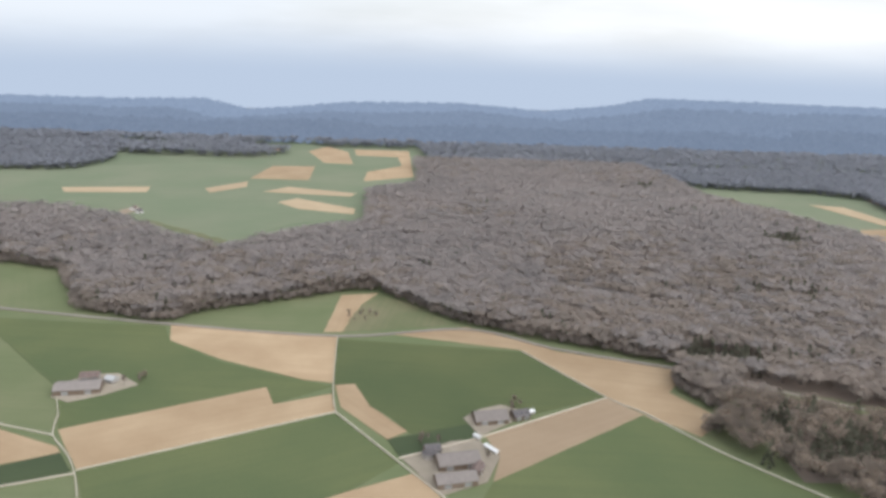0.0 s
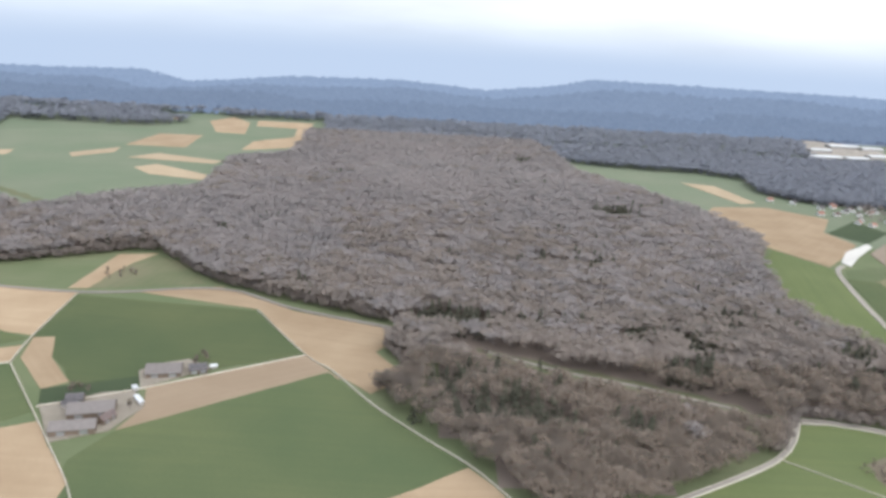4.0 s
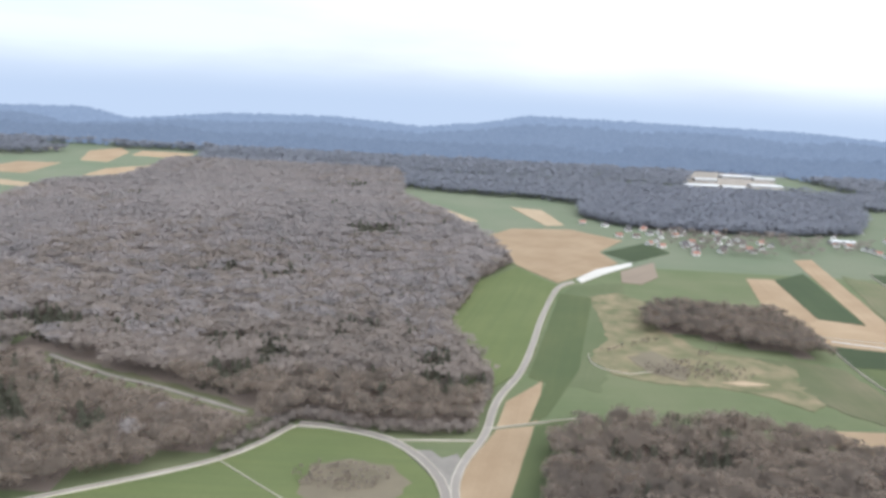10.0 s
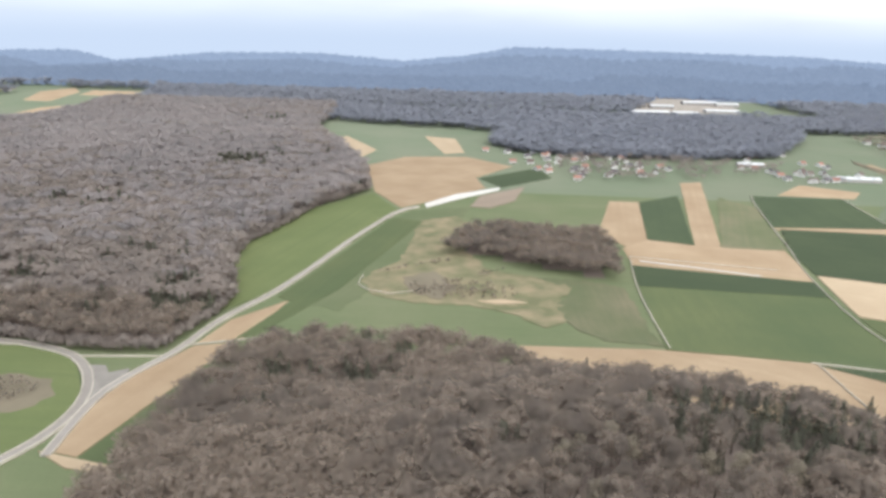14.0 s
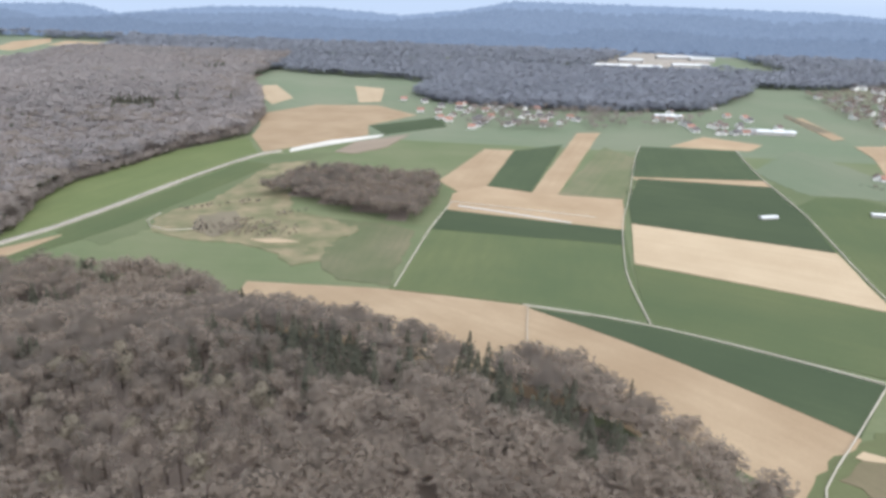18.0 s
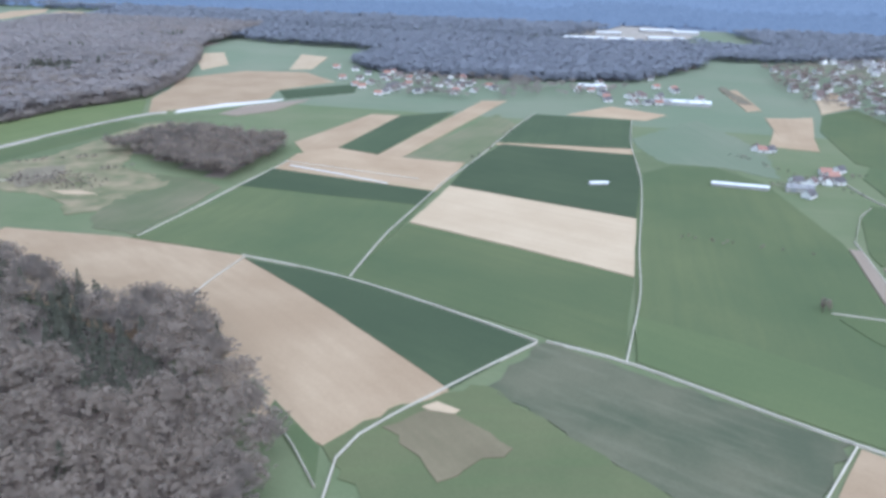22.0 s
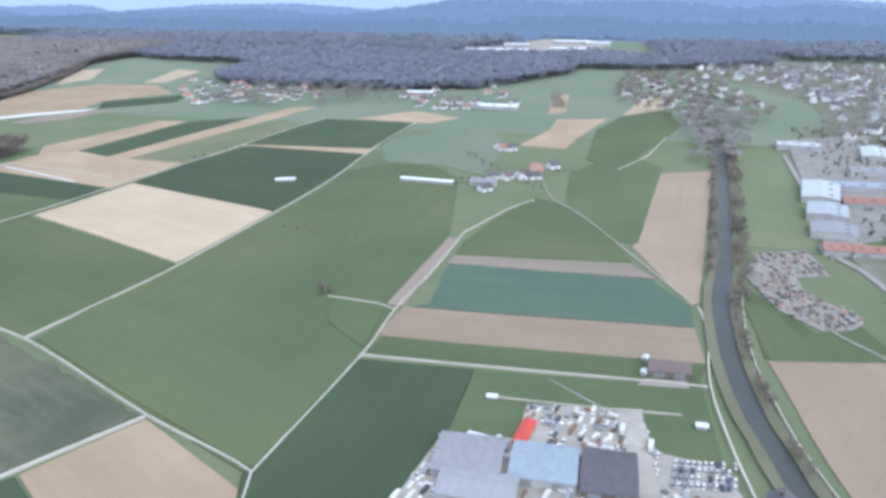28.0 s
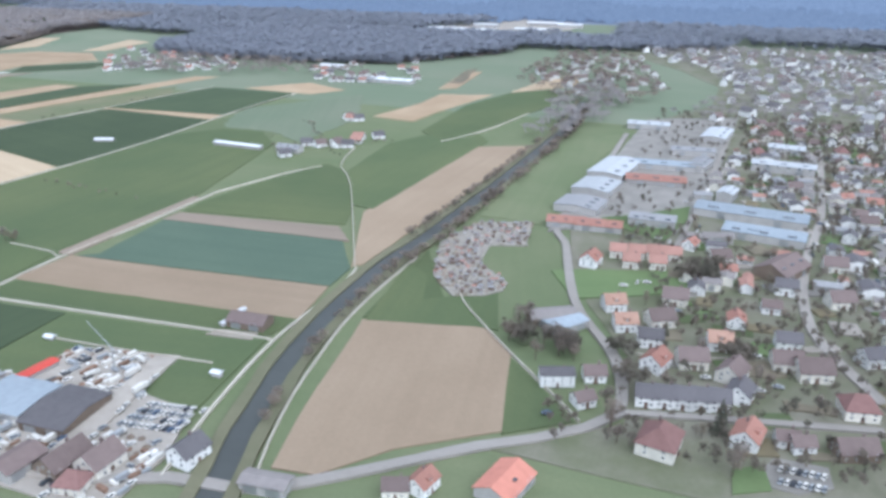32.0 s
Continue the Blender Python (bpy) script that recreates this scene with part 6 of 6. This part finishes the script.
plant(5, 983.0, 304.3, 0.45, "garden trees", "dark conifer between the houses")
plant(1, 1003.4, 286.6, 0.50, "garden trees", "bare brown tree between the houses")
plant(0, 1005.6, 285.0, 0.50, "garden trees", "bare brown tree between the houses")
plant(2, 1015.1, 279.3, 0.50, "garden trees", "bare brown tree between the houses")
put(CARS[0], 1006.8, 256.9, 70, 0.75)
put(CARS[1], 1007.8, 256.9, 70, 0.75)
put(CARS[5], 1008.9, 257.0, 70, 0.75)
put(CARS[2], 1009.9, 257.0, 70, 0.75)
put(CARS[6], 1010.9, 257.0, 70, 0.75)
put(CARS[0], 1012.0, 257.1, 70, 0.75)
put(CARS[1], 1013.0, 257.1, 70, 0.75)
put(CARS[0], 1014.0, 257.1, 70, 0.75)
put(CARS[1], 1006.5, 253.1, 70, 0.75)
put(CARS[5], 1007.6, 253.1, 70, 0.75)
put(CARS[2], 1008.6, 253.2, 70, 0.75)
put(CARS[6], 1009.6, 253.2, 70, 0.75)
put(CARS[0], 1010.6, 253.3, 70, 0.75)
put(CARS[1], 1011.6, 253.3, 70, 0.75)
put(CARS[0], 1012.7, 253.4, 70, 0.75)
put(CARS[1], 1013.7, 253.4, 70, 0.75)
slurry_tank(0.2, 260.5)

# ---- the canal ----
CANAL = ((930, 150), (918, 198), (911.5, 221.5), (908, 233), (905, 247), (903, 255), (901.2, 267), (900, 280), (899.4, 292), (899.4, 314), (900.5, 332), (903, 350), (908, 417), (912.5, 498), (914, 540), (910, 620))
ob = ribbon("water", 5.4, CANAL, M_WATER, "still grey-blue canal water between grassy banks", 0.30)
tagged(ob, category="water")
for side, w in ((-1, 2.6), (1, 2.6)):
    line = [(x + side * 3.9, y) for x, y in CANAL]
    tagged(ribbon("canal_bank", w, line, M_LAND["bank"], "low brown grassy bank of the canal", 0.72, 0.12), category="bank")

# ---- open ground inside the yards, gardens and the town ----
YARD = [(832, 205), (836, 232), (852, 235), (852, 249), (878, 254), (879, 238), (894, 236), (899, 222), (899, 205)]
GARDENS = [(909, 346), (915, 370), (933, 377), (936, 353), (925, 349), (926, 334), (938, 322), (938, 316), (934, 311), (926, 308), (916, 320)]
TOWN = [(952, 245), (978, 262), (976, 290), (962, 316), (952, 345), (945, 382), (956, 470), (952, 562), (988, 640), (992, 720), (960, 800), (900, 900), (930, 1000), (1300, 1000), (1300, 400), (1150, 240)]
field("yard", *YARD)
field("allotment", *GARDENS)
field("town", *TOWN)
rnd = random.Random(11)


def clear(x, y, r):
    return all((x - a) ** 2 + (y - b) ** 2 > (r + c) ** 2 for a, b, c in built)


def sprinkle(poly, gap, seed, r, free=True):
    for a, b in zip(*scatter(poly, gap, seed)):
        if not free or clear(float(a), float(b), r):
            yield float(a), float(b)


LANE = ((876.1, 247.3), (877.5, 236.6), (879.1, 228.2), (880.3, 218.7), (881.3, 208.4))
tagged(ribbon("yard_lane", 5.2, LANE, M_LAND["yard"], "pale gravel lane through the yard", 0.95), category="lane")
lane_x = lambda b: float(np.interp(b, [p[1] for p in reversed(LANE)], [p[0] for p in reversed(LANE)]))
for a, b in sprinkle(YARD, 2.0, 21, 0.4):
    if abs(a - lane_x(b)) < 3.1 or (a > 882 and 225.5 < b < 237):
        continue
    k = rnd.random()
    turn = 78 + rnd.choice((0, 0, 0, 90)) + rnd.uniform(-6, 6)
    if k < 0.36:
        put(rnd.choice(BOXES), a, b, turn, rnd.uniform(0.38, 0.6))
    elif k < 0.62:
        put(rnd.choice(HEAPS), a, b, turn, rnd.uniform(0.35, 0.7))
    elif k < 0.70:
        put(rnd.choice(TRUCKS), a, b, turn, 0.62)
    elif k < 0.86:
        put(rnd.choice(CARS), a, b, turn, 0.8)
# cars in rows on the parking ground, and along the lane
for row in range(4):
    for k in range(11):
        a, b = 884.2 + 1.18 * k + 0.25 * row, 227.2 + 2.5 * row + 0.18 * k
        if rnd.random() < 0.85 and clear(a, b, 0.6):
            put(rnd.choice(CARS), a, b, 82 + rnd.uniform(-6, 6), 0.74)
for side in (-2.7, 2.7):
    for k in range(13):
        b = 211 + 2.7 * k + rnd.uniform(-0.4, 0.4)
        if rnd.random() < 0.7 and clear(lane_x(b) + side, b, 0.5):
            put(rnd.choice(CARS + TRUCKS[:1]), lane_x(b) + side, b, 84 + rnd.uniform(-4, 4), 0.72, 1.0)
for a, b in sprinkle(GARDENS, 2.15, 22, 0.4):
    k = rnd.random()
    if k < 0.42:
        put(rnd.choice(SHEDS), a, b, rnd.choice((10, 100, 190)) + rnd.uniform(-8, 8), rnd.uniform(0.5, 0.78))
    elif k < 0.85:
        put(rnd.choice(BEDS), a, b, rnd.choice((10, 100)) + rnd.uniform(-8, 8), rnd.uniform(0.6, 0.9))
# nothing is built on the streets
for line in (((1029, 286), (1021, 312), (1018, 354), (1022, 385), (1030, 425), (1040, 531)), ((976, 266), (988, 266), (1002, 269), (1028, 278)), ((976, 266), (973, 288), (958, 316), (947, 361), (941, 377))):
    for p in smooth_line(line, 4.0):
        built.append((p.x, p.y, 1.0))
near_town = [(980, 262), (1060, 262), (1110, 420), (1100, 600), (1010, 600), (1002, 420), (985, 372), (982, 290)]
far_town = [(958, 575), (1010, 600), (1100, 600), (1230, 800), (1180, 980), (910, 960), (930, 880), (990, 780), (996, 660)]
kinds = ("red", "brown", "dark", "brown", "dark", "small", "hip", "brown", "block", "dark", "brown", "small")
for a, b in sprinkle(near_town, 11.5, 23, 4.2):
    if rnd.random() < 0.8:
        house(rnd.choice(kinds), a, b, rnd.choice((5, 95, 20, 75)) + rnd.uniform(-8, 8), rnd.uniform(0.78, 0.95))
far_x, far_y = scatter(far_town, 17.0, 24)
for colour, k in (("brown", 0), ("dark", 1), ("grey", 2)):
    bm = bmesh.new()
    for i in range(k, len(far_x), 3):
        if rnd.random() < 0.66 and clear(float(far_x[i]), float(far_y[i]), 5):
            at = len(bm.verts)
            l_, w_, e_ = rnd.uniform(5, 8.5), rnd.uniform(4.5, 6.5), rnd.uniform(2.2, 3.6)
            wall_body(bm, l_, w_, e_, e_ + 2.2)
            n_wall = len(bm.faces)
            gable_roof(bm, l_, w_, e_, e_ + 2.2)
            bm.verts.ensure_lookup_table(), bm.faces.ensure_lookup_table()
            bmesh.ops.transform(bm, verts=bm.verts[at:], matrix=pose(float(far_x[i]), float(far_y[i]), 0.3, 0, 0, rnd.uniform(0, 180)))
            for f in bm.faces[n_wall:]:
                f.material_index = 1
            for f in bm.faces:
                f.tag = True
    ob = link_mesh("far_town_houses", bm, [M_WHITE, M_ROOF[colour]])
    tagged(ob, f"many small far houses with {colour} roofs", "houses", "", "stuff")
for a, b in sprinkle([(950, 255), (1060, 262), (1105, 420), (1060, 520), (950, 380), (980, 300)], 5.6, 25, 1.2):
    k = rnd.random()
    if k < 0.22:
        put(rnd.choice(CARS), a, b, rnd.choice((5, 95)) + rnd.uniform(-10, 10), 0.9)
    elif k < 0.38:
        plant(rnd.choice((0, 2, 3, 3, 2, 5)), a, b, rnd.uniform(0.28, 0.52), "garden trees", "")

# small workshops, parked cars and containers of the trading estate
ESTATE = [(985, 340), (1010, 335), (1060, 345), (1085, 430), (1090, 520), (1000, 520), (985, 430)]
for a, b in sprinkle(ESTATE, 8.2, 51, 2.6):
    built.append((a, b, 3.0))
    put(rnd.choice(SHOPS), a, b, rnd.choice((2, 92)) + rnd.uniform(-8, 8), rnd.uniform(0.75, 1.15), 0.35)
for a, b in sprinkle(ESTATE, 4.6, 52, 0.8):
    if rnd.random() < 0.16:
        put(rnd.choice(CARS + BOXES[:3]), a, b, rnd.choice((2, 92)) + rnd.uniform(-8, 8), rnd.uniform(0.75, 0.95))

# dense thickets in the gardens
cx, cy = [], []
for x, y, k, r in ((950, 289, 24, 4), (961, 288, 24, 5), (989, 343, 28, 6), (993, 351, 16, 4), (1000, 296, 16, 4), (977, 278, 12, 4), (974, 290, 10, 4)):
    for _ in range(k):
        a, d = rnd.uniform(0, 6.28), r * rnd.random() ** 0.5
        cx.append(x + d * math.cos(a)), cy.append(y + 0.7 * d * math.sin(a))
woods("garden_thicket", np.array(cx), np.array(cy), BUSH_T, M_SHRUB, "dense dark thickets of bare trees between houses", 0.48, 72)

# ---- lawns, drives and shrubs between the houses ----
def patch(kind, x, y, w, h, turn):
    c, q = math.cos(radians(turn)), math.sin(radians(turn))
    field(kind, *[(x + a * c - b * q, y + a * q + b * c) for a, b in ((-w, -h), (w, -h), (w, h), (-w, h))])


for a, b in sprinkle(near_town, 11.5, 41, -3.0):
    patch(rnd.choice(("lawn", "green", "yard", "fallow", "brush", "lawn", "brush", "paved")), a, b, rnd.uniform(1.8, 5), rnd.uniform(1.4, 4), rnd.uniform(-10, 30))
bx, by = [], []
for a, b in sprinkle([(955, 250), (1075, 255), (1110, 420), (1100, 600), (960, 600), (955, 400), (985, 300)], 3.4, 42, 0.4):
    if rnd.random() < (0.14 if a < 1003 and b > 380 else 0.6):
        bx.append(a), by.append(b)
woods("garden_shrubs", np.array(bx), np.array(by), BUSH_T, M_SHRUB, "bare brown shrubs and small trees between houses", 0.37, 43)
bx, by = [], []
for a, b in sprinkle(far_town, 9.0, 44, 1.0):
    if rnd.random() < 0.6:
        bx.append(a), by.append(b)
woods("far_town_trees", np.array(bx), np.array(by), MID_T, M_GREYTWIG, "grey bare trees among the far houses", 0.62, 45)

bx, by = [], []
for a, b in zip(*scatter([(845, 690), (905, 600), (936, 600), (960, 660), (930, 800), (902, 880), (852, 860)], 9.0, 46)):
    if rnd.random() < 0.5:
        bx.append(a), by.append(b)
woods("outskirt_trees", np.array(bx), np.array(by), MID_T, M_TWIG, "loose grey trees on the edge of the town", 0.7, 47)
bm = bmesh.new()
for a, b in zip(*scatter([(850, 720), (915, 640), (960, 680), (930, 860), (860, 850)], 22.0, 48)):
    at, n_wall = len(bm.verts), 0
    wall_body(bm, 7, 5.6, 2.8, 4.9)
    n_wall = len(bm.faces)
    gable_roof(bm, 7, 5.6, 2.8, 4.9)
    bm.verts.ensure_lookup_table(), bm.faces.ensure_lookup_table()
    bmesh.ops.transform(bm, verts=bm.verts[at:], matrix=pose(float(a), float(b), 0.2, 0, 0, rnd.uniform(0, 180)))
    for f in bm.faces[n_wall:]:
        f.material_index = 1
tagged(link_mesh("outskirt_houses", bm, [M_WHITE, M_ROOF["brown"]]), "scattered far houses among grey trees", "houses", "", "stuff")

bx, by = [], []
for a, b in sprinkle([(520, 655), (540, 612), (575, 606), (670, 636), (735, 690), (640, 708), (540, 706)], 7.5, 49, 1.2):
    if rnd.random() < 0.6:
        bx.append(a), by.append(b)
woods("village_trees", np.array(bx), np.array(by), MID_T, M_MIDTWIG, "bare grey-brown trees between the village houses", 0.62, 50)

# ---- the crane of the yard ----
crane = thing("crane", "thin grey steel tower crane over the scrap yard", "crane")
bm = bmesh.new()
limb(bm, (0, 0, 0), (0, 0, 6.1), 0.22, 0.16, 4)
part("mast", bm, M_METAL, crane)
bm = bmesh.new()
limb(bm, (1.6, -0.75, 5.6), (-11.5, 5.4, 7.9), 0.13, 0.07, 4)
part("jib", bm, M_METAL, crane)
bm = bmesh.new()
box(bm, -0.8, -0.8, -0.3, 0.8, 0.8, 0.35), box(bm, 1.2, -1.1, 5.1, 2.1, -0.3, 5.7)
part("counterweight", bm, M_RUBBLE, crane)
crane.matrix_world = pose(868.5, 243.3, 0.6)
track(1.0, (845, 250.4), (856.3, 251.0), (867.0, 251.8), (886.7, 253.8))

# ---- bushes along hedges, banks and farms ----
HEDGES = (((903.5, 285), (904, 330), 14), ((909, 360), (916, 500), 60), ((899, 350), (908, 500), 50), ((640, 440), (655, 540), 4), ((452, 395), (420, 372), 14), ((480, 385), (440, 345), 18),
          ((742, 352), (790, 347), 6), ((790, 440), (840, 470), 22), ((775, 500), (830, 430), 14))
hx, hy = [], []
for (ax, ay), (bx, by), k in HEDGES:
    for _ in range(2 * k):
        t = rnd.random()
        hx.append(ax + t * (bx - ax) + rnd.uniform(-2.0, 2.0)), hy.append(ay + t * (by - ay) + rnd.uniform(-2.0, 2.0))
for _ in range(110):
    a, d = rnd.uniform(0, 6.28), rnd.random() ** 0.5
    hx.append(308 + 17 * d * math.cos(a)), hy.append(238 + 9 * d * math.sin(a))
for _ in range(130):
    a, d = rnd.uniform(0, 6.28), rnd.random() ** 0.7
    hx.append(462 + 26 * d * math.cos(a)), hy.append(352 + 13 * d * math.sin(a))
woods("hedge_bushes", np.array(hx), np.array(hy), BUSH_T, M_TWIG, "low bare brown bushes along banks and hedges", 0.24, 31)
for x, y, r, k in ((-135, 318, 6, 5), (38, 304, 6, 6), (0, 270, 8, 6), (20, 262, 7, 5), (782, 296, 2, 4), (-40, 412, 9, 12)):
    for _ in range(k):
        a, d = rnd.uniform(0, 6.28), r * rnd.random() ** 0.5
        if clear(x + d * math.cos(a), y + d * math.sin(a), 0.5):
            plant(rnd.choice((0, 1, 2, 3)), x + d * math.cos(a), y + d * math.sin(a), rnd.uniform(0.25, 0.5), "field trees", "small leafless tree standing among fields")

# the patterns that the copies were taken from are not part of the place
for pattern in (*TREES, *HOUSES.values(), *CARS, *TRUCKS, *BOXES, *HEAPS, *SHEDS, *SHOPS, *BEDS):
    for o in (*pattern.children_recursive, pattern):
        bpy.data.objects.remove(o)
